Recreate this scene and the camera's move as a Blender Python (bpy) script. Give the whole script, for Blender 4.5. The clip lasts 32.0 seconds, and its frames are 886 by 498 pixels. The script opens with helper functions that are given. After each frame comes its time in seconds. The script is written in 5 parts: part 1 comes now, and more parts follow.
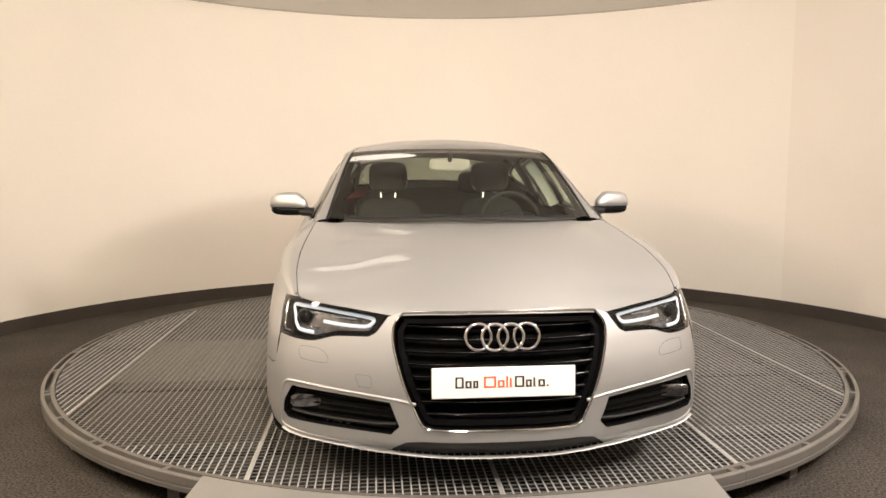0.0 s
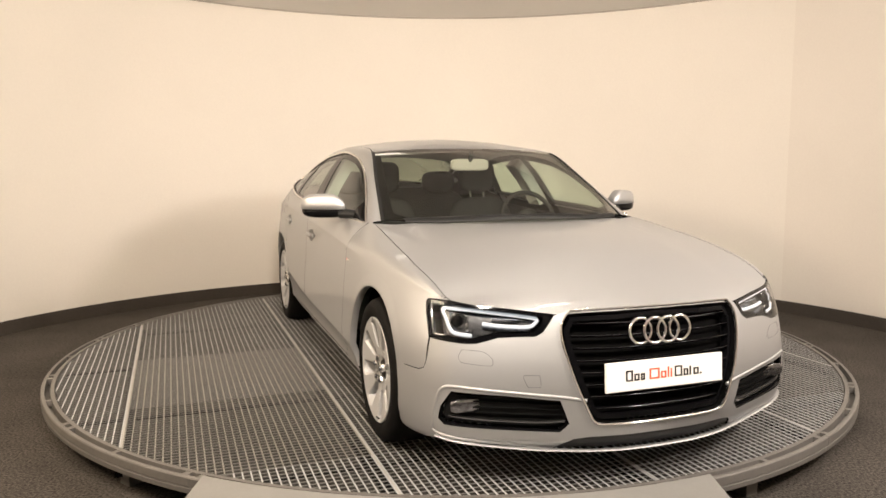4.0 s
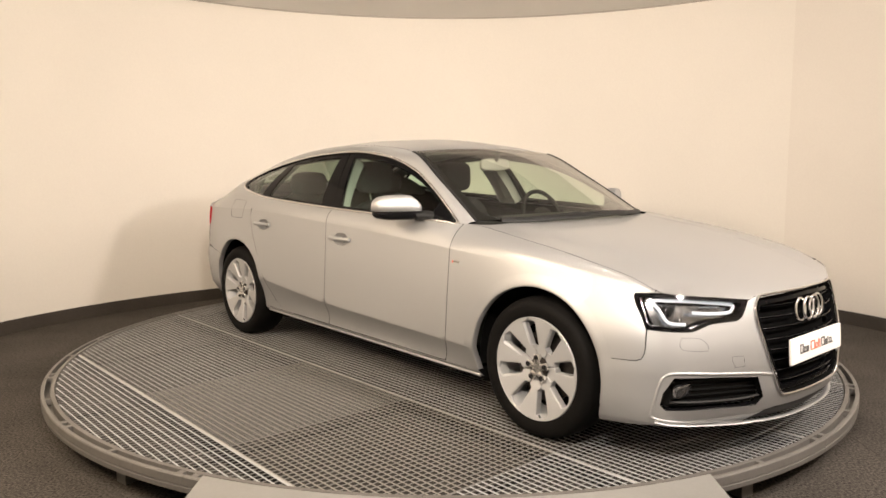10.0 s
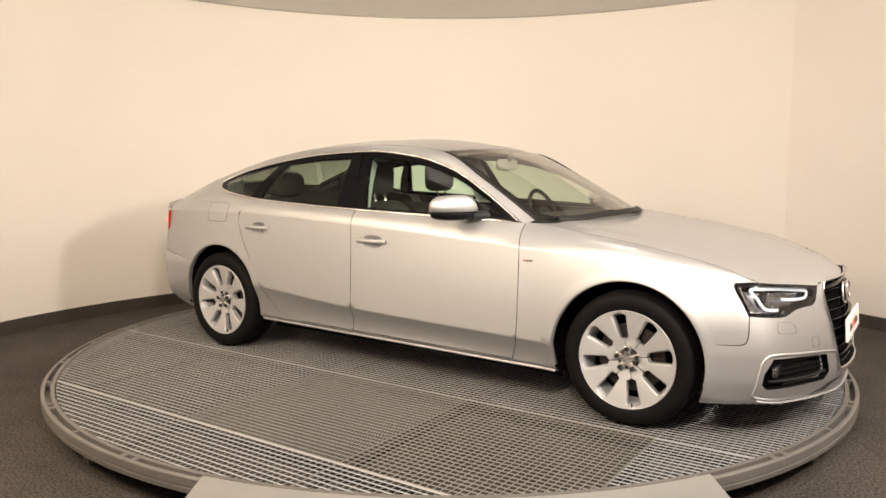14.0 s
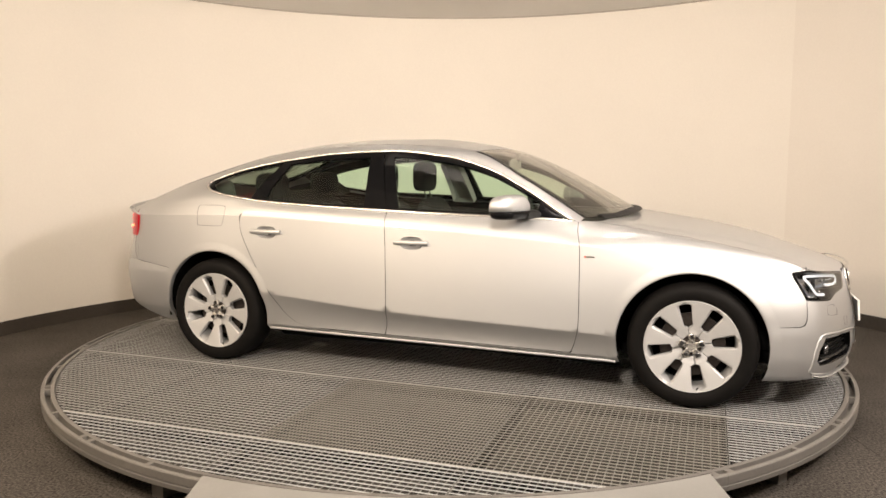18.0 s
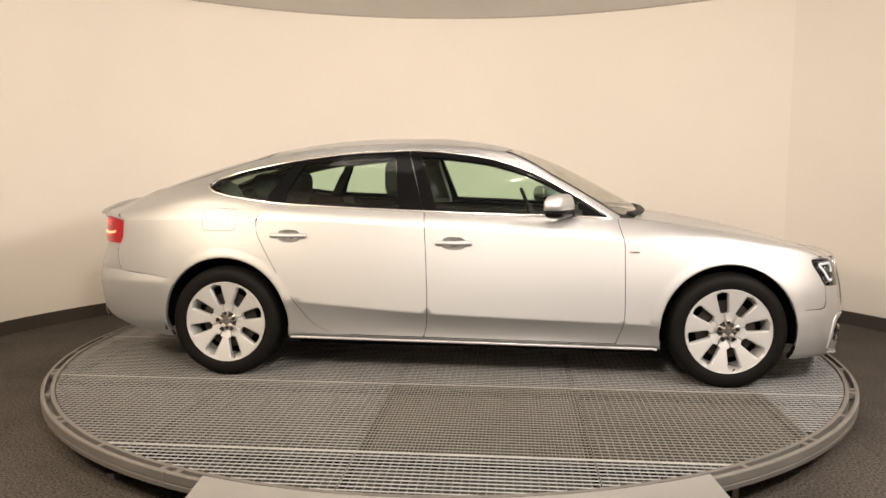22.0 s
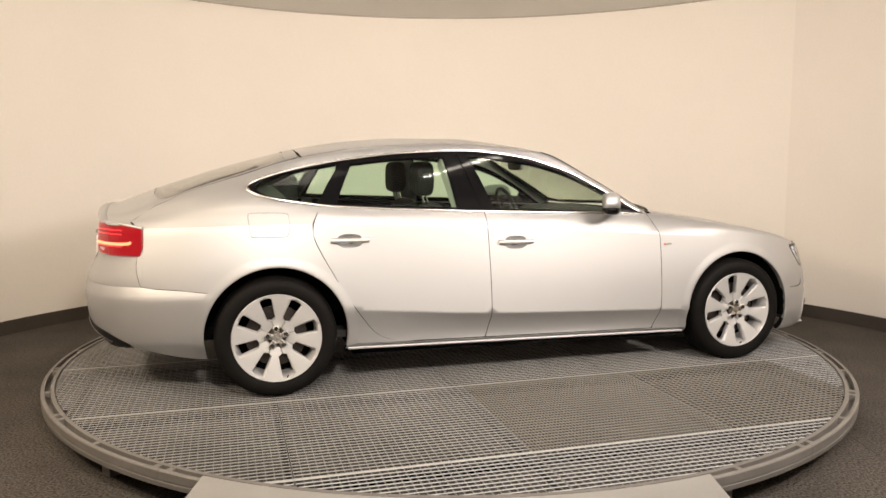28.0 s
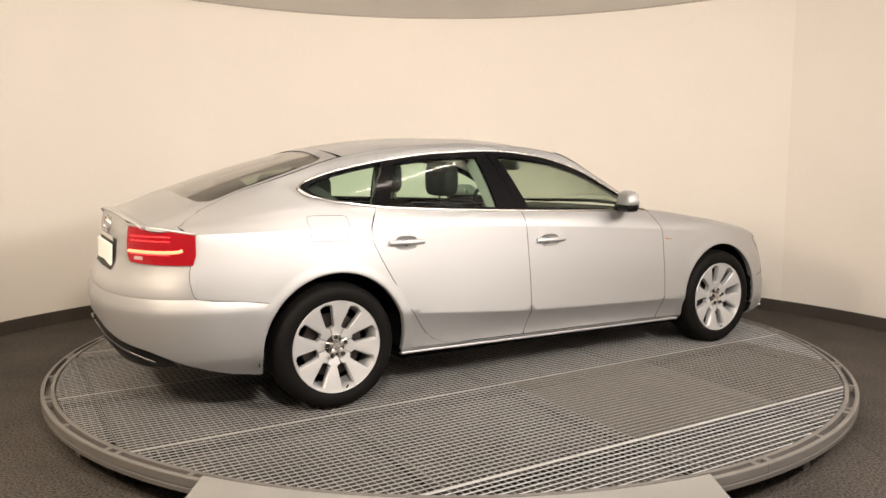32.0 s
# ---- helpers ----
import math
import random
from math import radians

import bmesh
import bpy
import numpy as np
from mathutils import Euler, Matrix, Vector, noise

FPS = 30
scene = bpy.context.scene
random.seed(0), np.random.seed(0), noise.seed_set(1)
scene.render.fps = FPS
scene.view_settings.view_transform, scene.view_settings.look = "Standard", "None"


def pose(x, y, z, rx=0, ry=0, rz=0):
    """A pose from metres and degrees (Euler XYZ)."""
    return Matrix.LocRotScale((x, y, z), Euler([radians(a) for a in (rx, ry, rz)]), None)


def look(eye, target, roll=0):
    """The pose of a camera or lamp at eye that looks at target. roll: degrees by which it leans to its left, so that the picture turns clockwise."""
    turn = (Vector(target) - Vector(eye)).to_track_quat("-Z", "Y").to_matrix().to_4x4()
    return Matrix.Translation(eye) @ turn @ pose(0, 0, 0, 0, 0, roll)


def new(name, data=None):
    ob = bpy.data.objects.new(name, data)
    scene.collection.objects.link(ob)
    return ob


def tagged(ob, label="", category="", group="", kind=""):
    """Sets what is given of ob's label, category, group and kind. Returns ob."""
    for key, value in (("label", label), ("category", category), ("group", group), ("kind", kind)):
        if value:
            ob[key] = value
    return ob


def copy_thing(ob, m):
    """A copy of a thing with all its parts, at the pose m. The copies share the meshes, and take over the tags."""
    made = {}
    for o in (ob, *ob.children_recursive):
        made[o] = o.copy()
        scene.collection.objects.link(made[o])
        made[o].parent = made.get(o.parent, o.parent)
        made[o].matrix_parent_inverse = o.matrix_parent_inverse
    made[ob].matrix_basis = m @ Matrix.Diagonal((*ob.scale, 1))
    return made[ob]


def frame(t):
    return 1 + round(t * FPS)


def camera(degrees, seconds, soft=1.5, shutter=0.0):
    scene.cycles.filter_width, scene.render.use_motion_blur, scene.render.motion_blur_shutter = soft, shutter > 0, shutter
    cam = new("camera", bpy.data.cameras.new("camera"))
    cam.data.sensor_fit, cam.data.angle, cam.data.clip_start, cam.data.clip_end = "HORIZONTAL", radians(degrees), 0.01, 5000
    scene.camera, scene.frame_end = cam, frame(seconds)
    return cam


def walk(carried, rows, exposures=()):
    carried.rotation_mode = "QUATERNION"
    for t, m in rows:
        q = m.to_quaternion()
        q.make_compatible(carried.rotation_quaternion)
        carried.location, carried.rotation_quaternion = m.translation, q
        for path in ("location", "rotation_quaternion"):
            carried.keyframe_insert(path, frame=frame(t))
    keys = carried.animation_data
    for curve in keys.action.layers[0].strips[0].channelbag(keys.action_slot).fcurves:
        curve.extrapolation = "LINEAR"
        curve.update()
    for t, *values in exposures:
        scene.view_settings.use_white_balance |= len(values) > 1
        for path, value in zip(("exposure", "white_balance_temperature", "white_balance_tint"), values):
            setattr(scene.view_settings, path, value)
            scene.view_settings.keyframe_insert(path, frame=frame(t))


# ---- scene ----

from mathutils import geometry

# ---------------------------------------------------------------- camera
EYE = (0.0, -5.029, 1.206)
cam = camera(61.46, 32.0, soft=1.6)
STAND = pose(*EYE, 90 - 6.349, 0, 0.416)
walk(cam, [(0, STAND), (32, STAND)], exposures=[(0, 0.07, 6500, 10), (16, 0.07, 6500, 10), (20, 0.02, 6500, 10), (24, -0.07, 6500, 10), (28, -0.04, 6420, 10), (32, 0.02, 6300, 10)])

AXIS_TO_CAR = Vector((0.198, -0.038, 0.0))   # the car's middle, from the turntable's axis
FLOOR_Z = -0.165
CEIL_Z = 2.832
WALL_R = 3.928
WALL_C = (0.043, -0.492)


def turn_angle(t):
    """The turntable's heading in degrees at t seconds."""
    return float(np.polyval(TURN, t / 32.0))


TURN = (6.522, -10.855, 119.96, -84.399)

# ---------------------------------------------------------------- world
world = bpy.data.worlds.new("room_dark")
world.use_nodes = True
world.node_tree.nodes["Background"].inputs[0].default_value = (0.9, 0.8, 0.7, 1)
world.node_tree.nodes["Background"].inputs[1].default_value = 0.02
scene.world = world

TUBE_POWER = 75.0
OPAL_POWER = 3.0
FLOOD_POWER = 94.0
FILL_POWER = 47.0
WARM = (1.0, 0.80, 0.59)
COOL = (1.0, 0.88, 0.775)
FRONT = (1.0, 0.87, 0.74)
TUBE_COLOR = (1.0, 0.88, 0.75)


# ---------------------------------------------------------------- materials
def material(name, color, rough=0.5, metal=0.0, grain=0.0, scale=40.0, stain=0.0, stain_scale=3.0, bump=0.0,
             coat=0.0, emit=None, emit_power=0.0, spec=0.5, trans=0.0, ior=1.45, island=0.0, rough_var=0.0):
    m = bpy.data.materials.new(name)
    m.use_nodes = True
    nt = m.node_tree
    b = nt.nodes["Principled BSDF"]
    b.inputs["Base Color"].default_value = (*color, 1)
    b.inputs["Roughness"].default_value = rough
    b.inputs["Metallic"].default_value = metal
    b.inputs["Coat Weight"].default_value = coat
    b.inputs["Coat Roughness"].default_value = 0.03
    b.inputs["Specular IOR Level"].default_value = spec
    b.inputs["Transmission Weight"].default_value = trans
    b.inputs["IOR"].default_value = ior
    if emit:
        b.inputs["Emission Color"].default_value = (*emit, 1)
        b.inputs["Emission Strength"].default_value = emit_power
    if not (grain or stain or bump or island or rough_var):
        return m
    geo = nt.nodes.new("ShaderNodeTexCoord")
    last = None

    def noise_node(sc, detail):
        n = nt.nodes.new("ShaderNodeTexNoise")
        n.inputs["Scale"].default_value = sc
        n.inputs["Detail"].default_value = detail
        nt.links.new(geo.outputs["Object"], n.inputs["Vector"])
        return n

    fine = noise_node(scale, 4.0)
    big = noise_node(stain_scale, 5.0)
    col = nt.nodes.new("ShaderNodeRGB")
    col.outputs[0].default_value = (*color, 1)
    last = col.outputs[0]
    for amount, src in ((grain, fine), (stain, big)):
        if amount:
            ramp = nt.nodes.new("ShaderNodeMapRange")
            ramp.inputs["From Min"].default_value = 0.3
            ramp.inputs["From Max"].default_value = 0.7
            ramp.inputs["To Min"].default_value = 1 - amount
            ramp.inputs["To Max"].default_value = 1 + amount
            nt.links.new(src.outputs["Fac"], ramp.inputs["Value"])
            mul = nt.nodes.new("ShaderNodeVectorMath")
            mul.operation = "SCALE"
            nt.links.new(last, mul.inputs[0])
            nt.links.new(ramp.outputs[0], mul.inputs["Scale"])
            last = mul.outputs[0]
    if island:
        inf = nt.nodes.new("ShaderNodeObjectInfo")
        ramp = nt.nodes.new("ShaderNodeMapRange")
        ramp.inputs["To Min"].default_value = 1 - island
        ramp.inputs["To Max"].default_value = 1 + island
        nt.links.new(inf.outputs["Random"], ramp.inputs["Value"])
        mul = nt.nodes.new("ShaderNodeVectorMath")
        mul.operation = "SCALE"
        nt.links.new(last, mul.inputs[0])
        nt.links.new(ramp.outputs[0], mul.inputs["Scale"])
        last = mul.outputs[0]
    nt.links.new(last, b.inputs["Base Color"])
    if rough_var:
        ramp = nt.nodes.new("ShaderNodeMapRange")
        ramp.inputs["To Min"].default_value = max(0.02, rough - rough_var)
        ramp.inputs["To Max"].default_value = rough + rough_var
        nt.links.new(big.outputs["Fac"], ramp.inputs["Value"])
        nt.links.new(ramp.outputs[0], b.inputs["Roughness"])
    if bump:
        bn = nt.nodes.new("ShaderNodeBump")
        bn.inputs["Strength"].default_value = bump
        bn.inputs["Distance"].default_value = 0.004
        nt.links.new(fine.outputs["Fac"], bn.inputs["Height"])
        nt.links.new(bn.outputs["Normal"], b.inputs["Normal"])
    return m


M_WALL = material("wall_paint", (0.80, 0.76, 0.70), 0.75, grain=0.015, scale=60, stain=0.02, stain_scale=0.8, bump=0.05)
M_WALL_SHADE = material("wall_shade_paint", (0.765, 0.72, 0.66), 0.75, grain=0.015, scale=60, stain=0.02, stain_scale=0.8, bump=0.05)
M_BACK = material("unlit_room_dark", (0.10, 0.096, 0.092), 0.8, grain=0.03, scale=60, stain=0.05, stain_scale=0.8)
M_CEIL = material("ceiling_paint", (0.78, 0.76, 0.73), 0.7, grain=0.015, scale=50, stain=0.02, stain_scale=0.7)
M_CEIL_DARK = material("reflection_dark", (0.38, 0.365, 0.35), 0.8, grain=0.03, scale=50, stain=0.05, stain_scale=0.7)
M_CARPET = material("carpet", (0.062, 0.055, 0.048), 0.95, grain=0.75, scale=85, stain=0.2, stain_scale=2.0, bump=0.6, spec=0.2)
M_SKIRT = material("skirting_carpet", (0.058, 0.050, 0.043), 0.9, grain=0.2, scale=200, stain=0.08, stain_scale=2.0, spec=0.2)
M_GALV = material("galvanised_steel", (0.40, 0.40, 0.395), 0.58, metal=0.25, grain=0.10, scale=90, stain=0.08, stain_scale=2, island=0.10)
# two further deck tones: darker brownish and lighter bluish
M_GALV_DULL = material("brownish_galvanised_steel", (0.27, 0.257, 0.232), 0.60, metal=0.2, grain=0.10, scale=90, stain=0.08, stain_scale=2)
M_GALV_BLUISH = material("bluish_galvanised_steel", (0.50, 0.515, 0.53), 0.52, metal=0.25, grain=0.08, scale=90, stain=0.06, stain_scale=2)
M_ROD = material("dull_cross_rods", (0.22, 0.218, 0.21), 0.55, metal=0.25, grain=0.10, scale=90)
M_RIM = material("rim_grey_paint", (0.140, 0.132, 0.122), 0.5, grain=0.05, scale=70, stain=0.08, stain_scale=6, bump=0.05)
M_RAMP = material("ramp_grey_paint", (0.235, 0.23, 0.22), 0.55, grain=0.03, scale=80, stain=0.06, stain_scale=4)
M_SEAM = material("bright_steel", (0.46, 0.45, 0.435), 0.5, metal=0.3, grain=0.1, scale=80, stain=0.1, stain_scale=6)
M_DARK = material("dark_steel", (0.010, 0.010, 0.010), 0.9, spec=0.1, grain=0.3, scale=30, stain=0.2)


# ---------------------------------------------------------------- mesh helpers
def mesh_of(name, bm, mat, smooth=False, angle=None):
    bmesh.ops.recalc_face_normals(bm, faces=bm.faces)
    me = bpy.data.meshes.new(name)
    bm.to_mesh(me)
    bm.free()
    for m in (mat if isinstance(mat, (list, tuple)) else [mat]):
        me.materials.append(m)
    if smooth or angle:
        for p in me.polygons:
            p.use_smooth = True
        if angle:
            me.set_sharp_from_angle(angle=radians(angle))
    return me


def part(name, bm, mat, parent=None, label="", smooth=False, angle=None, at=None):
    ob = new(name, mesh_of(name, bm, mat, smooth, angle) if isinstance(bm, bmesh.types.BMesh) else bm)
    if parent:
        ob.parent = parent
    if at:
        ob.matrix_basis = at
    if label:
        tagged(ob, label)
    return ob


def thing(name, label, category, at=None, group="", kind=""):
    ob = new(name)
    ob.empty_display_size = 0.1
    if at:
        ob.matrix_basis = at
    return tagged(ob, label, category, group, kind)


def add_box(bm, x0, x1, y0, y1, z0, z1):
    v = [bm.verts.new(p) for p in ((x0, y0, z0), (x1, y0, z0), (x1, y1, z0), (x0, y1, z0),
                                   (x0, y0, z1), (x1, y0, z1), (x1, y1, z1), (x0, y1, z1))]
    for f in ((0, 3, 2, 1), (4, 5, 6, 7), (0, 1, 5, 4), (1, 2, 6, 5), (2, 3, 7, 6), (3, 0, 4, 7)):
        bm.faces.new([v[i] for i in f])


def box(x0, x1, y0, y1, z0, z1, bevel=0.0, seg=2):
    bm = bmesh.new()
    add_box(bm, x0, x1, y0, y1, z0, z1)
    if bevel:
        bmesh.ops.bevel(bm, geom=bm.edges[:], offset=bevel, segments=seg, affect="EDGES", profile=0.5)
    return bm


def sweep(bm, prof, a0, a1, n, close=True, caps=True):
    """Turns a closed profile of (r, z) about the z axis from a0 to a1 degrees."""
    rings = []
    for i in range(n + 1):
        a = radians(a0 + (a1 - a0) * i / n)
        rings.append([bm.verts.new((r * math.cos(a), r * math.sin(a), z)) for r, z in prof])
    k = len(prof)
    for i in range(n):
        for j in range(k if close else k - 1):
            bm.faces.new((rings[i][j], rings[i + 1][j], rings[i + 1][(j + 1) % k], rings[i][(j + 1) % k]))
    if caps and close:
        bm.faces.new(rings[0])
        bm.faces.new(rings[-1][::-1])
    return bm


def rod(bm, p, q, r, n=8):
    p, q = Vector(p), Vector(q)
    m = (q - p).to_track_quat("Z", "Y").to_matrix().to_4x4()
    m.translation = (p + q) / 2
    bmesh.ops.create_cone(bm, cap_ends=True, segments=n, radius1=r, radius2=r, depth=(q - p).length, matrix=m)


# ---------------------------------------------------------------- the room
OPEN = 8.5  # half the opening towards the camera, degrees
bm = sweep(bmesh.new(), [(WALL_R, FLOOR_Z), (WALL_R + 0.1, FLOOR_Z), (WALL_R + 0.1, CEIL_Z + 0.1), (WALL_R, CEIL_Z + 0.1)],
           -90 + OPEN, 270 - OPEN, 120)
tagged(part("wall_round", bm, M_WALL, at=Matrix.Translation((*WALL_C, 0)), angle=40), "smooth curved beige studio wall", "wall", kind="structure")
bm = sweep(bmesh.new(), [(WALL_R - 0.014, FLOOR_Z), (WALL_R - 0.003, FLOOR_Z), (WALL_R - 0.003, -0.053), (WALL_R - 0.014, -0.050)],
           -90 + OPEN, 270 - OPEN, 120)
tagged(part("baseboard", bm, M_SKIRT, at=Matrix.Translation((*WALL_C, 0)), angle=40), "dark grey carpet skirting along the curved wall", "baseboard", kind="structure")
# grey strip: the shade line below the ceiling is put into its colour
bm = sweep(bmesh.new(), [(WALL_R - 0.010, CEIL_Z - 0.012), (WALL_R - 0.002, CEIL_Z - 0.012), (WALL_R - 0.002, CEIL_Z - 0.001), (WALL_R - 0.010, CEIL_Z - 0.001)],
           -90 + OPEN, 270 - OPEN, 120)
tagged(part("trim", bm, material("shade_line_grey", (0.42, 0.38, 0.34), 0.6), at=Matrix.Translation((*WALL_C, 0)), angle=40), "thin grey strip coloured as the shade line under the ceiling", "trim", kind="structure")

bm = bmesh.new()
bmesh.ops.create_circle(bm, cap_ends=True, segments=64, radius=11.0, matrix=Matrix.Translation((0, -1, FLOOR_Z)))
ext = bmesh.ops.extrude_face_region(bm, geom=bm.faces[:])
bmesh.ops.translate(bm, verts=[v for v in ext["geom"] if isinstance(v, bmesh.types.BMVert)], vec=(0, 0, -0.1))
tagged(part("floor", bm, M_CARPET), "dark grey short-pile carpet floor", "floor", kind="structure")
tagged(part("ceiling", box(-7, 7, -9.2, 5.2, CEIL_Z, CEIL_Z + 0.08), M_CEIL), "plain off-white ceiling", "ceiling", kind="structure")
# unseen dark disc, added so that glass and paint reflect a dimmer ceiling
bm = bmesh.new()
bmesh.ops.create_cone(bm, cap_ends=True, segments=72, radius1=2.0, radius2=2.0, depth=0.006, matrix=Matrix.Translation((*WALL_C, CEIL_Z - 0.003)))
tagged(part("ceiling_panel", bm, M_CEIL_DARK), "dark grey disc added on the ceiling out of view", "ceiling", kind="structure")
tagged(part("carpet_joint", box(2.052, 2.057, -4.0, -1.15, FLOOR_Z + 0.0002, FLOOR_Z + 0.0015), M_SKIRT), "thin dark joint in the carpet", "joint", kind="structure")
# thin wall sheet in a darker beige that holds the shade past a vertical edge
bm = sweep(bmesh.new(), [(WALL_R - 0.003, -0.049), (WALL_R + 0.02, -0.049), (WALL_R + 0.02, CEIL_Z - 0.013), (WALL_R - 0.003, CEIL_Z - 0.013)], -60, 38.0, 50)
tagged(part("wall_board", bm, M_WALL_SHADE, at=Matrix.Translation((*WALL_C, 0)), angle=40), "curved beige wall sheet, darker for the shade beside a vertical edge", "wall", kind="structure")
hx = WALL_R * math.sin(radians(OPEN)) + 0.05
ey = WALL_C[1] - WALL_R * math.cos(radians(OPEN))
# unseen closing walls, their dark colour standing in for an unlit room
for nm, b in (("wall_west", (-6.1, -6.0, -9.0, ey, FLOOR_Z, CEIL_Z)), ("wall_east", (6.0, 6.1, -9.0, ey, FLOOR_Z, CEIL_Z)),
              ("wall_back", (-6.1, 6.1, -9.1, -9.0, FLOOR_Z, CEIL_Z)),
              ("wall_return_west", (-6.1, -hx, ey, ey + 0.1, FLOOR_Z, CEIL_Z)), ("wall_return_east", (hx + 0.05, 6.1, ey, ey + 0.1, FLOOR_Z, CEIL_Z))):
    tagged(part(nm, box(*b), M_BACK), "plain dark grey wall out of view, standing in for an unlit room", "wall", kind="structure")


# ---------------------------------------------------------------- lights
M_TUBE = material("lit_tube", (0.9, 0.9, 0.9), 0.4, emit=TUBE_COLOR, emit_power=TUBE_POWER)
M_HOUSING = material("white_metal", (0.75, 0.74, 0.72), 0.45, grain=0.03)


def tube_light(length):
    t = thing("tube_light", "white ceiling batten with a lit warm fluorescent tube", "ceiling light")
    part("housing", box(-length / 2, length / 2, -0.04, 0.04, -0.05, 0.0, 0.006), M_HOUSING, t)
    bm = bmesh.new()
    rod(bm, (-length / 2 + 0.03, 0, -0.08), (length / 2 - 0.03, 0, -0.08), 0.017, 12)
    part("tube", bm, M_TUBE, t, "lit tube", angle=40)
    for s in (-1, 1):
        part("end_cap", box(s * length / 2 - (0.03 if s > 0 else 0), s * length / 2 + (0.03 if s < 0 else 0), -0.02, 0.02, -0.105, -0.05), M_HOUSING, t)
    return t


M_OPAL = material("lit_opal_diffuser", (0.85, 0.85, 0.84), 0.5, emit=TUBE_COLOR, emit_power=OPAL_POWER)


def opal_light(length):
    """A batten with a broad opal cover, added out of view as soft fill without hard streaks."""
    t = thing("opal_light", "added soft fill panel under the ceiling, out of view", "ceiling light", group="opal ceiling lights")
    part("housing", box(-length / 2, length / 2, -0.16, 0.16, -0.04, 0.0, 0.006), M_HOUSING, t)
    part("diffuser", box(-length / 2 + 0.02, length / 2 - 0.02, -0.15, 0.15, -0.075, -0.0405, 0.012), M_OPAL, t, "lit opal cover")
    return t


# battens round the middle of the ceiling
TUBE_R = 1.27
tube_light(1.02).matrix_basis = pose(TUBE_R * math.cos(radians(308)), TUBE_R * math.sin(radians(308)), CEIL_Z, 0, 0, 54)
opal = opal_light(0.95)
for a in (128, 233):
    m = pose(TUBE_R * math.cos(radians(a)), TUBE_R * math.sin(radians(a)), CEIL_Z, 0, 0, a + 90)
    if a == 128:
        opal.matrix_basis = m
    else:
        copy_thing(opal, m)


def flood(x, y, z, target, power, size, color):
    """A soft flood lamp on the opening's side of the room."""
    ld = bpy.data.lights.new("flood", "AREA")
    ld.shape, ld.size, ld.energy, ld.color, ld.spread = "DISK", size, power, color, radians(130)
    lo = new("flood_light", ld)
    lo.matrix_basis = look((x, y, z), target)
    return tagged(lo, "warm flood lamp near the studio opening, out of view", "lamp", "flood lamps")


flood(-2.5, -3.4, 2.2, (0.0, 1.0, 0.9), FLOOD_POWER * 0.47, 0.35, WARM)
flood(2.5, -3.4, 2.2, (0.0, 1.0, 0.9), FLOOD_POWER * 0.72, 0.35, COOL)
# third lamp, unseen and added to fill the car's front and the deck
flood(0.0, -4.1, 2.3, (0.0, 0.2, 0.7), FLOOD_POWER * 0.66, 0.35, FRONT)

# two broad area lamps, unseen and added to even out the car's sides
for ang, hue, share in ((-155, WARM, 1.6), (-25, COOL, 1.7)):
    ld = bpy.data.lights.new("cove", "AREA")
    ld.shape, ld.size, ld.size_y, ld.energy, ld.color = "RECTANGLE", 2.4, 0.6, FILL_POWER * share, hue
    lo = new("fill_light", ld)
    lo.matrix_basis = look((WALL_C[0] + 3.7 * math.cos(radians(ang)), WALL_C[1] + 3.7 * math.sin(radians(ang)), 2.68), (0, 0.6, 1.0))
    tagged(lo, "added strip of soft fill high beside the round wall", "lamp", "cove lights")

# ---------------------------------------------------------------- turntable
table = thing("turntable", "round steel turntable with grating deck and grey rim", "turntable")
DECK_R = 2.405


def span(v, r=DECK_R - 0.004):
    return math.sqrt(max(0.0, r * r - v * v))


def grating(x0, x1, y0, y1, along_x, pitch, cross, mat):
    """One deck panel: bearing bars, cross rods and banding, cut to the deck's circle."""
    g = 0.0035
    x0, x1, y0, y1 = x0 + g, x1 - g, y0 + 0.007, y1 - 0.007
    bars, rods = bmesh.new(), bmesh.new()

    def lay(bm, lo, hi, plo, phi, step, th, z0, z1, flip):
        n = max(1, round((hi - lo) / step))
        for i in range(n + 1):
            v = lo + (hi - lo) * i / n
            h = span(v)
            a, b = max(plo, -h), min(phi, h)
            if b - a < 0.02:
                continue
            edge = th * 0.8 if i in (0, n) and flip else th
            if flip:
                add_box(bm, v - edge / 2, v + edge / 2, a, b, z0, z1)
            else:
                add_box(bm, a, b, v - edge / 2, v + edge / 2, z0, z1)

    if along_x:
        lay(bars, y0, y1, x0, x1, pitch, 0.0056, -0.0024, 0.0, False)
        lay(rods, x0, x1, y0, y1, cross, 0.0019 if cross < 0.02 else 0.0027, -0.0048, -0.0014, True)
    else:
        lay(bars, x0, x1, y0, y1, pitch, 0.0056, -0.0026, 0.0, True)
        lay(rods, y0, y1, x0, x1, cross, 0.0040, -0.0048, -0.0010, False)
    if not bars.verts:
        return
    p = tagged(part("grating_panel", bars, mat, table), kind="stuff")
    tagged(part("cross_rod", rods, M_ROD, p), kind="stuff")


XS = [-2.42, -2.22, -1.22, -0.22, 0.78, 1.77, 2.42]
YS = [-2.42, -2.0, -1.0, -0.03, 0.97, 1.97, 2.42]
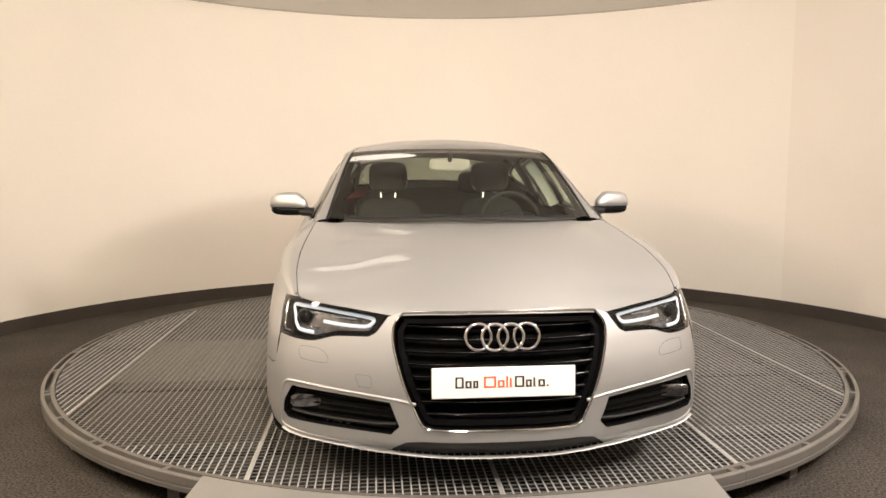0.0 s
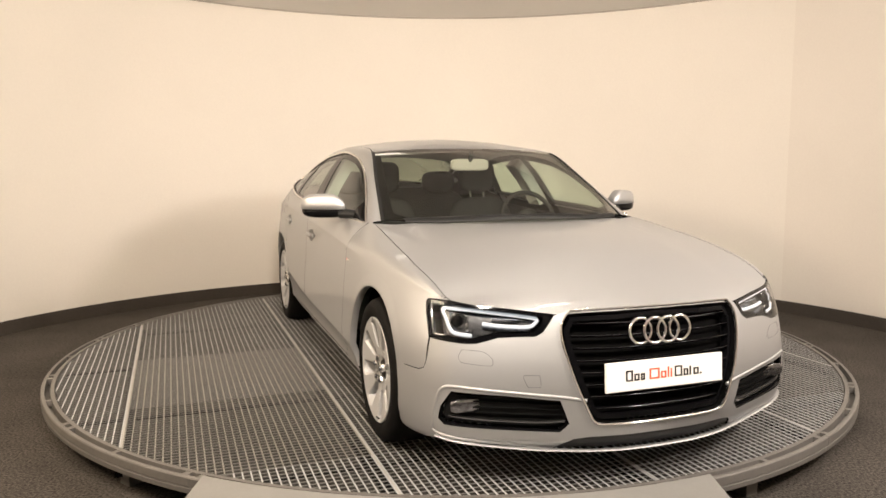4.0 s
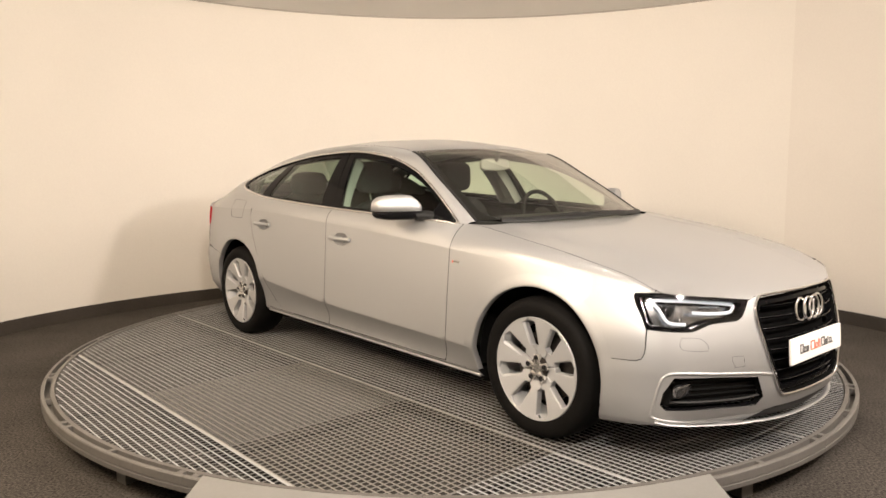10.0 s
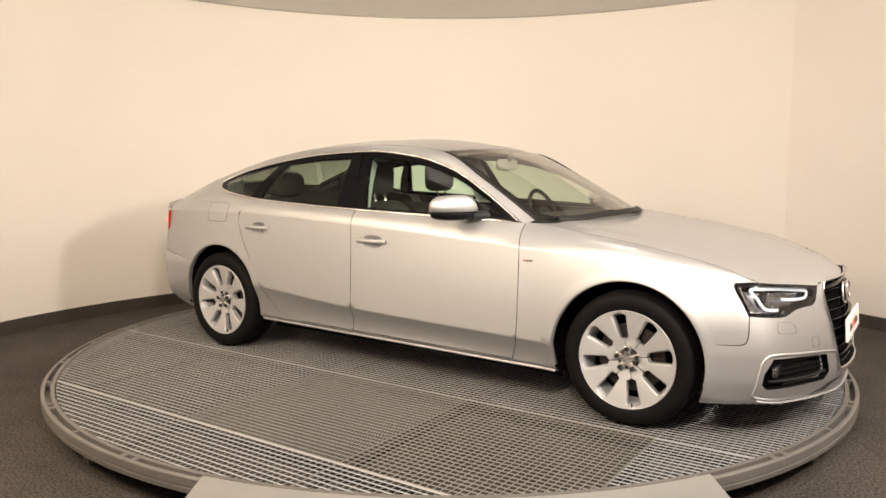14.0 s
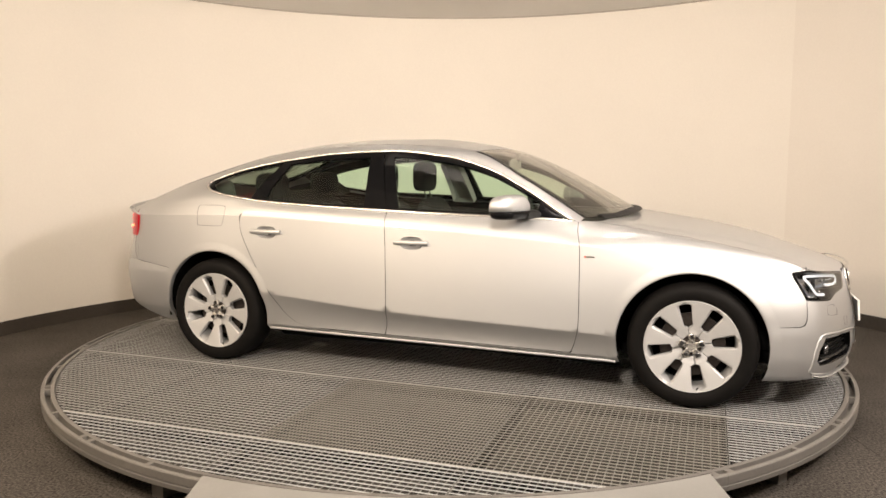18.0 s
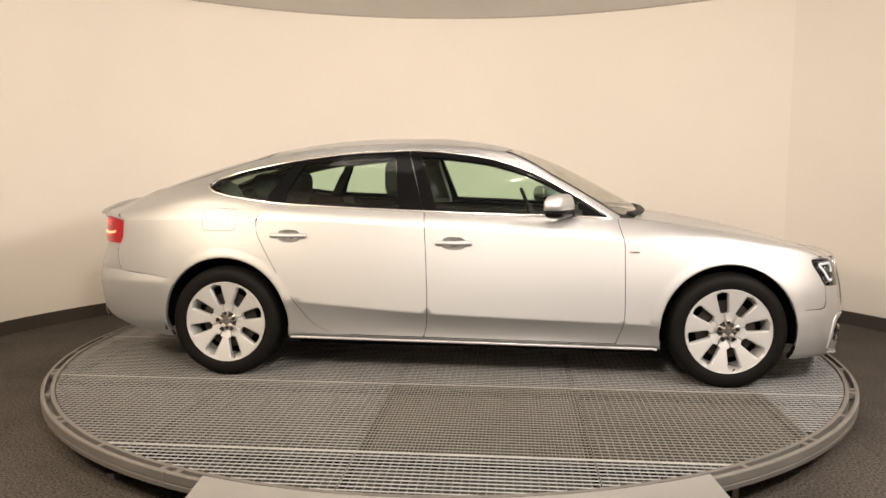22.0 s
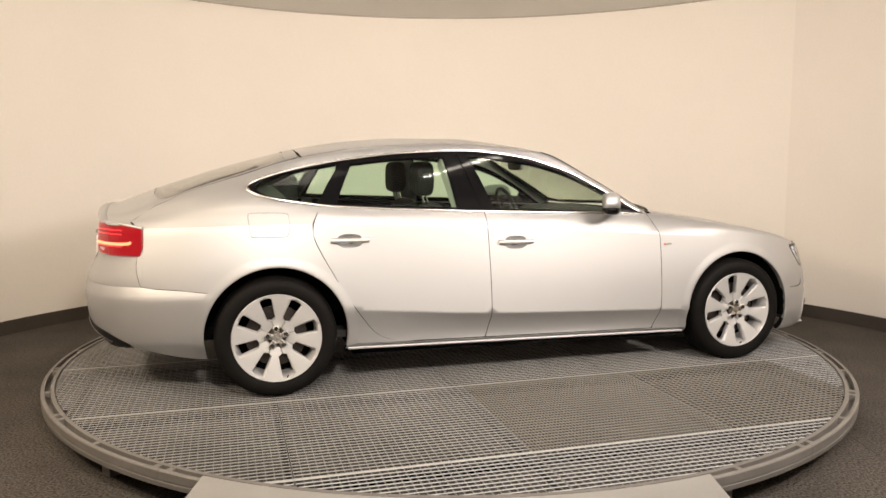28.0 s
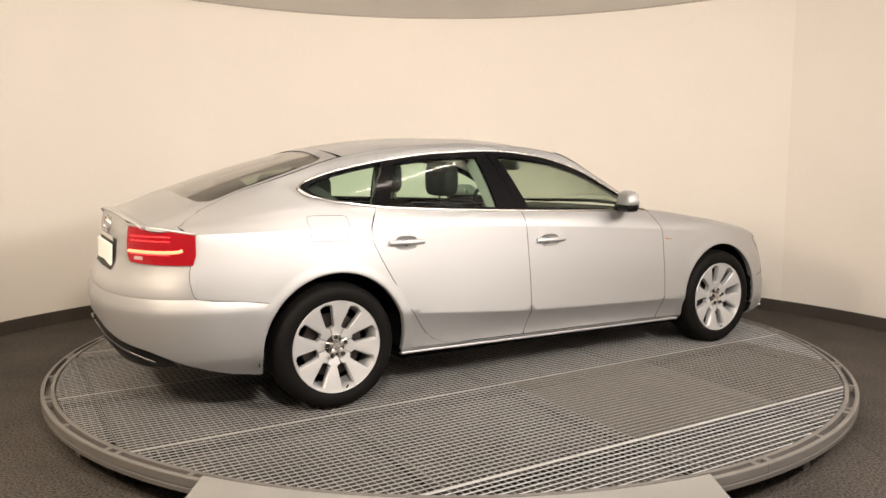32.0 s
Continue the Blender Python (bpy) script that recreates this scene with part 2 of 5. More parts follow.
for i in range(6):
    for j in range(6):
        cx = min(abs(XS[i]), abs(XS[i + 1])) if XS[i] * XS[i + 1] > 0 else 0
        cy = min(abs(YS[j]), abs(YS[j + 1])) if YS[j] * YS[j + 1] > 0 else 0
        if math.hypot(cx, cy) > DECK_R - 0.05:
            continue
        fine = (i, j) == (3, 1)
        grating(XS[i], XS[i + 1], YS[j], YS[j + 1], True, 0.0333, 0.0167 if fine else 0.0333, M_GALV_DULL if (i, j) in ((3, 1), (4, 1)) else M_GALV_BLUISH if j == 0 or i == 5 else M_GALV)

# sheet and beams added below the deck, dark so the grating's gaps look shaded
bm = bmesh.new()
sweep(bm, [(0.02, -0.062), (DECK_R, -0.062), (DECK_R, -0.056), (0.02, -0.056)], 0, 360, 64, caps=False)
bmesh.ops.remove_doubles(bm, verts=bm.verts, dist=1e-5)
part("drip_tray", bm, material("gap_shade", (0.034, 0.032, 0.029), 0.7, spec=0.2, grain=0.3, scale=30, stain=0.3, stain_scale=4), table, "dark sheet added under the grating for its shaded gaps")
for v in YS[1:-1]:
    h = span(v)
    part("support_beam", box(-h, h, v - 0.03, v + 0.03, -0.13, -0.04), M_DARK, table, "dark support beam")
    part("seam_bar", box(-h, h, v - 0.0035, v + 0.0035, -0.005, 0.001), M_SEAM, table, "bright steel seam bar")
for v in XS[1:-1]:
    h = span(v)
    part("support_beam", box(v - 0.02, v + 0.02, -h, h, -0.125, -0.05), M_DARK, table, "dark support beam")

# rim: 16 alike segments, each with two rails, three bridges and a side skirt
bm = bmesh.new()
A0, A1 = 0.03, 22.47
sweep(bm, [(2.408, -0.05), (2.428, -0.05), (2.428, 0.004), (2.408, 0.004)], A0, A1, 8)
sweep(bm, [(2.456, -0.030), (2.476, -0.034), (2.476, 0.000), (2.472, 0.004), (2.456, 0.004)], A0, A1, 8)
sweep(bm, [(2.440, -0.062), (2.474, -0.062), (2.476, -0.042), (2.472, -0.038), (2.440, -0.038)], A0, A1, 8)
for a, w in ((0.9, 0.35), (11.3, 0.30), (21.6, 0.35)):
    sweep(bm, [(2.428, -0.03), (2.456, -0.03), (2.456, 0.003), (2.428, 0.003)], a - w, a + w, 1)
seg_mesh = mesh_of("rim_segment", bm, M_RIM, angle=35)
for i in range(16):
    part("rim_segment", seg_mesh, None, table, at=pose(0, 0, 0, 0, 0, -157.0 + 22.5 * i))
bm = sweep(bmesh.new(), [(2.42, -0.050), (2.470, -0.050), (2.470, -0.036), (2.42, -0.036)], 0, 360, 96, caps=False)
bmesh.ops.remove_doubles(bm, verts=bm.verts, dist=1e-5)
part("rim_channel", bm, M_RIM, table, "grey channel inside the rim")
bm = bmesh.new()
add_box(bm, 2.25, 2.40, -0.035, 0.035, FLOOR_Z + 0.002, -0.062)
foot_mesh = mesh_of("support_foot", bm, M_RIM)
for i in range(16):
    part("support_foot", foot_mesh, None, table, at=pose(0, 0, 0, 0, 0, -146 + 22.5 * i))

# access ramp, fixed to the floor
ramp = thing("access_ramp", "light grey painted steel access ramp beside the turntable", "ramp")
bm = bmesh.new()
N = 24
top = []
for i in range(N + 1):
    xx = -0.955 + 1.98 * i / N
    top.append((xx, -math.sqrt(2.446 ** 2 - xx * xx), 0.010))
row_t = [bm.verts.new(p) for p in top]
row_f = [bm.verts.new((x, -2.75, 0.008)) for x, y, z in top]
row_e = [bm.verts.new((x, -4.18, FLOOR_Z + 0.012)) for x, y, z in top]
row_b = [bm.verts.new((x, y, 0.0055)) for x, y, z in top]
row_c = [bm.verts.new((x, -2.75, 0.002)) for x, y, z in top]
row_d = [bm.verts.new((x, -4.18, FLOOR_Z + 0.004)) for x, y, z in top]
loops = [row_t, row_f, row_e, row_d, row_c, row_b]
for k in range(6):
    for i in range(N):
        bm.faces.new((loops[k][i], loops[k][i + 1], loops[(k + 1) % 6][i + 1], loops[(k + 1) % 6][i]))
for e in (0, N):
    bm.faces.new((row_t[e], row_f[e], row_c[e], row_b[e]))
    bm.faces.new((row_f[e], row_e[e], row_d[e], row_c[e]))
part("ramp_plate", bm, M_RAMP, ramp)
for xx in (-0.90, 0.03, 0.97):
    part("ramp_stand", box(xx - 0.03, xx + 0.03, -2.9, -2.55, FLOOR_Z + 0.001, 0.001), M_RIM, ramp)

# ---------------------------------------------------------------- the car's surfaces
# Car space: x forward from the middle of the wheelbase, y to its left, z up from the deck. Half widths are given for one side.
def curve(*pairs):
    """A smooth monotone curve through (x, value) pairs."""
    xs = np.array([p[0] for p in pairs], float)
    ys = np.array([p[1] for p in pairs], float)
    h = np.diff(xs)
    d = np.diff(ys) / h
    m = np.zeros(len(xs))
    m[0], m[-1] = d[0], d[-1]
    for i in range(1, len(xs) - 1):
        if d[i - 1] * d[i] > 0:
            w1, w2 = 2 * h[i] + h[i - 1], h[i] + 2 * h[i - 1]
            m[i] = (w1 + w2) / (w1 / d[i - 1] + w2 / d[i])
    xs, ys, m = xs.tolist(), ys.tolist(), m.tolist()

    def f(x):
        if x <= xs[0]:
            return ys[0] + m[0] * (x - xs[0])
        if x >= xs[-1]:
            return ys[-1] + m[-1] * (x - xs[-1])
        i = 0
        while x > xs[i + 1]:
            i += 1
        s = xs[i + 1] - xs[i]
        t = (x - xs[i]) / s
        t2, t3 = t * t, t * t * t
        return ((2 * t3 - 3 * t2 + 1) * ys[i] + (t3 - 2 * t2 + t) * s * m[i]
                + (-2 * t3 + 3 * t2) * ys[i + 1] + (t3 - t2) * s * m[i + 1])
    return f


def smooth_through(pts, v):
    """A point on a Catmull-Rom curve through pts (tuples) at index v."""
    n = len(pts) - 1
    i = min(max(int(v), 0), n - 1)
    t = v - i
    p1, p2 = pts[i], pts[i + 1]
    p0 = pts[i - 1] if i > 0 else tuple(2 * a - b for a, b in zip(p1, p2))
    p3 = pts[i + 2] if i + 2 <= n else tuple(2 * b - a for a, b in zip(p1, p2))
    return tuple(0.5 * (2 * b + (c - a) * t + (2 * a - 5 * b + 4 * c - d) * t * t + (3 * b - a - 3 * c + d) * t ** 3)
                 for a, b, c, d in zip(p0, p1, p2, p3))


# feature lines of the body's side
SILL_Z = curve((-2.1, .27), (-1.8, .235), (-1.4, .215), (-1.0, .206), (0, .191), (1.04, .173), (1.75, .165), (2.0, .175))
SILL_W = curve((-2.1, .74), (-1.8, .82), (-1.0, .83), (1.04, .83), (1.75, .83), (2.0, .76))
EDGE_Z = curve((-2.1, .33), (-1.8, .29), (-1.0, .252), (0, .240), (1.04, .228), (1.75, .225), (2.0, .24))
EDGE_W = curve((-2.1, .79), (-1.8, .875), (-1.0, .885), (0, .889), (1.04, .889), (1.75, .892), (1.85, .868), (2.0, .785))
LOW_Z = curve((-2.1, .52), (-1.75, .50), (-.97, .445), (-.23, .392), (.84, .354), (1.3, .34), (1.75, .36), (2, .38))
LOW_W = curve((-2.1, .806), (-1.75, .897), (-1.3, .925), (-.97, .928), (-.23, .938), (.84, .930), (1.3, .930), (1.75, .904), (1.85, .877), (1.92, .847), (2.0, .79))
MID_Z = curve((-2.1, .68), (-1.4, .68), (-.25, .62), (.85, .58), (1.4, .58), (1.85, .55), (2.0, .55))
MID_W = curve((-2.1, .80), (-1.75, .885), (-1.4, .917), (-1.0, .914), (-.25, .922), (.85, .917), (1.4, .927), (1.75, .890), (1.85, .861), (1.92, .828), (2.0, .77))
SHO_Z = curve((-2.3, .885), (-2.1, .892), (-1.75, .900), (-1.316, .908), (-.25, .870), (.865, .804), (1.4, .765), (1.85, .70), (2.05, .655))
SHO_W = curve((-2.3, .665), (-2.1, .772), (-1.75, .858), (-1.316, .888), (-.25, .902), (.865, .895), (1.2, .895), (1.4, .885), (1.65, .856), (1.85, .806), (2.0, .70))
BELT_Z = curve((-2.3, .908), (-2.2, .920), (-2.0, .955), (-1.75, 1.005), (-1.5, 1.035), (-1.09, .992), (-.25, .952), (.746, .923), (.84, .920), (1.2, .874), (1.5, .826), (1.6, .805), (1.7, .784), (1.8, .757), (1.85, .738), (1.9, .716), (1.93, .705), (1.995, .694), (2.062, .679), (2.116, .664), (2.2, .642))
BELT_W = curve((-2.3, .61), (-2.2, .665), (-2.0, .725), (-1.75, .773), (-1.5, .800), (-1.09, .832), (-.25, .845), (.746, .80), (.84, .762), (1.2, .776), (1.5, .784), (1.6, .783), (1.7, .779), (1.8, .770), (1.85, .764), (1.9, .757), (1.93, .747), (1.995, .673), (2.062, .534), (2.116, .413), (2.2, .15))
HOOD_Z = curve((.8, .950), (1.02, .918), (1.356, .876), (1.658, .818), (1.861, .765), (2.05, .708), (2.15, .676), (2.25, .640))
# feature lines of the upper body
ARC_Z = curve((-2.3, .926), (-2.2, .946), (-2.0, 1.01), (-1.75, 1.082), (-1.516, 1.12), (-1.34, 1.171), (-1.01, 1.236), (-.65, 1.278), (-.32, 1.291), (.034, 1.258), (.293, 1.187), (.52, 1.074), (.776, .918), (1.1, .72))
ARC_W = curve((-2.3, .57), (-2.2, .60), (-2.0, .635), (-1.75, .668), (-1.516, .683), (-1.34, .672), (-1.0, .652), (-.65, .640), (-.32, .635), (.034, .640), (.293, .662), (.52, .705), (.776, .775), (1.1, .86))
RIM_Z = curve((-2.3, .944), (-2.2, .964), (-2.0, 1.035), (-1.75, 1.122), (-1.5, 1.190), (-1.2, 1.262), (-.8, 1.318), (-.4, 1.335), (0, 1.316), (.194, 1.287), (.5, 1.130), (.84, .925), (1.1, .76))
RIM_W = curve((-2.3, .45), (-2.2, .47), (-2.0, .53), (-1.75, .56), (-1.5, .575), (-1.2, .575), (-.8, .565), (-.4, .56), (0, .565), (.194, .59), (.5, .652), (.84, .712), (1.1, .76))
TOP_Z = curve((-2.42, .937), (-2.25, .995), (-1.965, 1.102), (-1.69, 1.192), (-1.42, 1.266), (-1.155, 1.325), (-.85, 1.366), (-.55, 1.382), (-.25, 1.382), (.05, 1.352), (.276, 1.303), (.5, 1.222), (.764, 1.091), (1.048, .935), (1.2, .85))


def lower(x, v):
    """Body side: 0 sill, 1 sill edge, 2 low crease, 3 middle, 4 shoulder crease, 6 belt or bonnet line, 9 centre of the bonnet."""
    if v <= 2:
        k = min(int(v), 1)
        a = ((SILL_W(x), SILL_Z(x)), (EDGE_W(x), EDGE_Z(x)), (LOW_W(x), LOW_Z(x)))
        t = v - k
        w = a[k][0] + (a[k + 1][0] - a[k][0]) * t
        z = a[k][1] + (a[k + 1][1] - a[k][1]) * t
        if k == 1:
            w -= 0.016 * 4 * t * (1 - t) * min(1.0, max(0.2, 1.4 - abs(x)))
        return x, -w, z
    sw, sz = SHO_W(x), SHO_Z(x)
    bw, bz = BELT_W(x), BELT_Z(x)
    if v <= 6:
        lm = ((LOW_W(x), LOW_Z(x)), (MID_W(x), MID_Z(x)))
        soft = min(1, max(0, (x - 0.8) / 0.5))
        soft = soft * soft * (3 - 2 * soft)
        if v <= 4:
            w, z = smooth_through(lm + ((sw, sz),), v - 2)
        else:
            t = (v - 4) / 2
            c = 4 * t * (1 - t) * 0.008
            w, z = sw + (bw - sw) * t + c, sz + (bz - sz) * t + c
        if soft:
            hz = HOOD_Z(x)
            nxt = (bw * .8, hz - (hz - bz) * .8 ** 2.3)
            k = min(1.0, math.hypot(sw - bw, sz - bz) / .14)
            w2, z2 = smooth_through(lm + ((sw, sz), (0.5 * (sw + bw) + .022 * k, 0.5 * (sz + bz) + .018 * k), (bw, bz), nxt), v - 2)
            w, z = w + (w2 - w) * soft, z + (z2 - z) * soft
        return x, -w, z
    t = 1 - (v - 6) / 3
    hz = HOOD_Z(x)
    yc = .60 - .17 * (x - .95) / 1.15   # the crease that runs from the windscreen to the grille
    k = (bw * abs(t) - yc) / max(.05, bw - yc)
    dip = 0.0
    if 0 < k < 1:
        a = min(1.0, k / .40)
        dip = .011 * a * a * (3 - 2 * a) * (1 - k) * min(1.0, max(0.0, (2.12 - x) / .25))
    return x, -bw * t, hz - (hz - bz) * abs(t) ** 2.3 - dip


def upper(x, v):
    """Upper body: 0 belt, 2 window arc, 3 roof edge, 6 centre."""
    bw, bz = BELT_W(x), BELT_Z(x)
    aw, az = ARC_W(x), ARC_Z(x)
    if v <= 2:
        t = v / 2
        c = 4 * t * (1 - t) * 0.014
        return x, -(bw + (aw - bw) * t + c), bz + (az - bz) * t + c * 0.4
    rw, rz = RIM_W(x), RIM_Z(x)
    tz = TOP_Z(x)
    if v <= 3:
        t = v - 2
        c = 4 * t * (1 - t) * 0.010
        return x, -(aw + (rw - aw) * t + c * 0.5), az + (rz - az) * t + c
    t = 1 - (v - 3) / 3
    return x, -rw * t, tz - (tz - rz) * t * t


def rear_upper(x, v):
    """Rear quarter above the shoulder: 0 shoulder, 2 belt line, 3 arc, 4 roof edge, 7 centre."""
    if v <= 4:
        p = ((SHO_W(x), SHO_Z(x)), (0.5 * (SHO_W(x) + BELT_W(x)) + .003, 0.5 * (SHO_Z(x) + BELT_Z(x)) + .003), (BELT_W(x), BELT_Z(x)),
             (ARC_W(x), ARC_Z(x)), (RIM_W(x), RIM_Z(x)), (RIM_W(x) * .667, TOP_Z(x) - (TOP_Z(x) - RIM_Z(x)) * .444))
        w, z = smooth_through(p, v)
        return x, -w, z
    t = 1 - (v - 4) / 3
    return x, -RIM_W(x) * t, TOP_Z(x) - (TOP_Z(x) - RIM_Z(x)) * t * t


def wrap(plan, shift):
    """A bumper's surface: along its plan curve by arc length a (0 at the middle), up by z; shift(z) moves it in or out."""
    ys = np.concatenate([np.linspace(0, .7, 60), np.linspace(.7, .912, 90)[1:]])
    f = curve(*plan)
    xs = np.array([f(y) for y in ys])
    ln = np.concatenate([[0], np.cumsum(np.hypot(np.diff(xs), np.diff(ys)))])
    nx, ny = np.gradient(ys, ln), -np.gradient(xs, ln)
    q = np.hypot(nx, ny)
    if xs[0] < 0:
        nx, ny = -nx, -ny
        ny = -ny if ny[-1] < 0 else ny
    nx, ny = nx / q, ny / q

    def at(a, z):
        s = 1 if a >= 0 else -1
        b = min(abs(a), ln[-1])
        d = shift(z)
        return (float(np.interp(b, ln, xs) + d * np.interp(b, ln, nx)),
                -s * float(np.interp(b, ln, ys) + d * np.interp(b, ln, ny)), z)

    return at


# a > 0 is the car's right side
front = wrap(((0, 2.24), (.13, 2.235), (.26, 2.215), (.42, 2.165), (.55, 2.115), (.66, 2.07), (.74, 2.03), (.80, 1.985),
                                   (.845, 1.92), (.875, 1.85), (.895, 1.775), (.905, 1.70), (.912, 1.62)),
                                  curve((.10, -.10), (.16, -.045), (.20, -.012), (.30, .004), (.38, .004), (.46, -.002), (.55, -.018), (.65, -.045), (.70, -.066), (.76, -.12)))
rear = wrap(((0, -2.42), (.3, -2.405), (.5, -2.36), (.65, -2.285), (.75, -2.20), (.82, -2.09), (.86, -1.98),
                                 (.885, -1.85), (.90, -1.75), (.905, -1.68), (.912, -1.58)),
                                curve((.18, -.115), (.25, -.070), (.315, -.030), (.40, -.016), (.48, -.008), (.535, -.004), (.565, -.009), (.600, -.018), (.62, -.024)))
# the tailgate's upright face, flatter across and set in from the bumper
lid_plain = wrap(((0, -2.335), (.3, -2.325), (.48, -2.30), (.63, -2.24), (.735, -2.16), (.807, -2.06), (.845, -1.95), (.87, -1.8), (.89, -1.6)),
                                  curve((.58, .0), (.66, -.002), (.76, -.006), (.86, -.012), (.98, -.034)))



def rear_lid(a, z):
    """The tailgate's face, which flares out below the lamps to meet the bumper."""
    p = lid_plain(a, z)
    if z >= .76:
        return p
    k = min(1.0, (.76 - z) / .16)
    k = k * k * (3 - 2 * k)
    q = rear(a * LID_TO_BUMPER, .600)
    return p[0] + (q[0] - p[0]) * k, p[1] + (q[1] - p[1]) * k, z


lo, hi = .9, 1.2   # where the bumper's top meets the rear quarter
for _ in range(30):
    lo, hi = ((lo + hi) / 2, hi) if rear((lo + hi) / 2, .600)[0] < -2.057 else (lo, (lo + hi) / 2)
LID_TO_BUMPER = lo / .897


# ---------------------------------------------------------------- car materials
def glass_material(name, tint, gloss_tint=(1, 1, 1), power=4.0):
    """A thin pane: tinted see-through with a mirror-like gloss."""
    m = bpy.data.materials.new(name)
    m.use_nodes = True
    nt = m.node_tree
    nt.nodes.clear()
    out = nt.nodes.new("ShaderNodeOutputMaterial")
    mix = nt.nodes.new("ShaderNodeMixShader")
    tr = nt.nodes.new("ShaderNodeBsdfTransparent")
    gl = nt.nodes.new("ShaderNodeBsdfGlossy")
    lw = nt.nodes.new("ShaderNodeLayerWeight")
    lw.inputs["Blend"].default_value = 0.5
    pw = nt.nodes.new("ShaderNodeMath")
    pw.operation = "POWER"
    pw.inputs[1].default_value = power
    fr = nt.nodes.new("ShaderNodeMath")
    fr.operation = "MULTIPLY_ADD"
    fr.inputs[1].default_value = 0.85
    fr.inputs[2].default_value = 0.03
    nt.links.new(lw.outputs["Facing"], pw.inputs[0])
    nt.links.new(pw.outputs[0], fr.inputs[0])
    tr.inputs[0].default_value = (*tint, 1)
    gl.inputs["Color"].default_value = (*gloss_tint, 1)
    gl.inputs["Roughness"].default_value = 0.01
    nt.links.new(fr.outputs[0], mix.inputs[0])
    nt.links.new(tr.outputs[0], mix.inputs[1])
    nt.links.new(gl.outputs[0], mix.inputs[2])
    nt.links.new(mix.outputs[0], out.inputs[0])
    return m


M_PAINT = material("silver_metallic_paint", (0.46, 0.465, 0.472), 0.52, metal=0.85, coat=0.5, grain=0.035, scale=900, stain=0.01, stain_scale=2)
M_PAINT.node_tree.nodes["Principled BSDF"].inputs["Coat Roughness"].default_value = 0.035
M_GLASS = glass_material("tinted_glass", (0.745, 0.885, 0.78), (.9, .9, .9))
M_SCREEN = glass_material("windscreen_glass", (0.86, 0.89, 0.80), (.9, .9, .9), 2.5)
M_REAR_GLASS = glass_material("rear_glass", (0.50, 0.56, 0.48), (.95, .95, .95), 1.9)
M_LENS = glass_material("clear_lens", (0.93, 0.94, 0.95))
M_CHROME = material("polished_chrome", (0.75, 0.75, 0.76), 0.04, metal=1.0)
M_DARK_CHROME = material("dark_chrome", (0.12, 0.12, 0.13), 0.22, metal=1.0)
M_SATIN = material("satin_aluminium", (0.78, 0.77, 0.75), 0.22, metal=1.0, grain=0.02, scale=300)
M_BLACK_GLOSS = material("gloss_black", (0.004, 0.004, 0.0045), 0.08, spec=0.10)
M_BLACK = material("black_plastic", (0.010, 0.010, 0.010), 0.5, spec=0.3, grain=0.15, scale=200)
M_UNDER = material("underbody_black", (0.004, 0.004, 0.004), 0.9, spec=0.05, grain=0.2, scale=40)
M_RUBBER = material("tyre_rubber", (0.0055, 0.0050, 0.0047), 0.62, spec=0.10, grain=0.15, scale=120, stain=0.15, stain_scale=9, bump=0.1)
M_ALLOY = material("alloy_wheel_silver", (0.46, 0.462, 0.465), 0.50, metal=0.45, coat=0.15, grain=0.03, scale=400)
M_DISC = material("brake_disc_steel", (0.07, 0.06, 0.055), 0.45, metal=0.9, grain=0.2, scale=60)
M_SEAT = material("black_seat_fabric", (0.013, 0.013, 0.0135), 0.85, grain=0.25, scale=350, bump=0.2)
M_LINER = material("grey_headliner", (0.40, 0.395, 0.375), 0.9, grain=0.06, scale=200)
M_TRIM_IN = material("dark_interior_trim", (0.030, 0.030, 0.030), 0.6, grain=0.15, scale=200)
M_RED = material("red_lamp_plastic", (0.11, 0.0015, 0.004), 0.12, coat=0.25, spec=0.2, emit=(1.0, 0.008, 0.020), emit_power=0.27)
M_RED_LIT = material("lit_red_lamp", (0.8, 0.05, 0.02), 0.3, emit=(1.0, 0.40, 0.18), emit_power=1.7)
M_DRL = material("lit_daylight_strip", (0.42, 0.43, 0.45), 0.3, emit=(0.90, 0.95, 1.0), emit_power=0.50)
M_PLATE = material("white_plate", (0.80, 0.79, 0.77), 0.35, grain=0.02, scale=100)
M_INK = material("black_ink", (0.012, 0.012, 0.012), 0.5)
M_ORANGE = material("red_orange_ink", (0.68, 0.10, 0.04), 0.5)
M_MIRROR = material("mirror_glass", (0.9, 0.9, 0.9), 0.02, metal=1.0)


# ---------------------------------------------------------------- panel builder
def smooth_line(pts, n=6):
    """Points on a smooth line through pts."""
    out = []
    for i in range((len(pts) - 1) * n + 1):
        out.append(smooth_through(pts, i / n))
    return out


def inside(px, py, poly):
    res = np.zeros(len(px), bool)
    n = len(poly)
    for i in range(n):
        x0, y0 = poly[i]
        x1, y1 = poly[(i + 1) % n]
        if y0 == y1:
            continue
        hit = ((y0 > py) != (y1 > py)) & (px < (x1 - x0) * (py - y0) / (y1 - y0) + x0)
        res ^= hit
    return res


def densify(poly, step):
    out = []
    for i in range(len(poly)):
        a, b = poly[i], poly[(i + 1) % len(poly)]
        k = max(1, math.ceil(math.hypot(b[0] - a[0], b[1] - a[1]) / step))
        out += [(a[0] + (b[0] - a[0]) * j / k, a[1] + (b[1] - a[1]) * j / k) for j in range(k)]
    return out


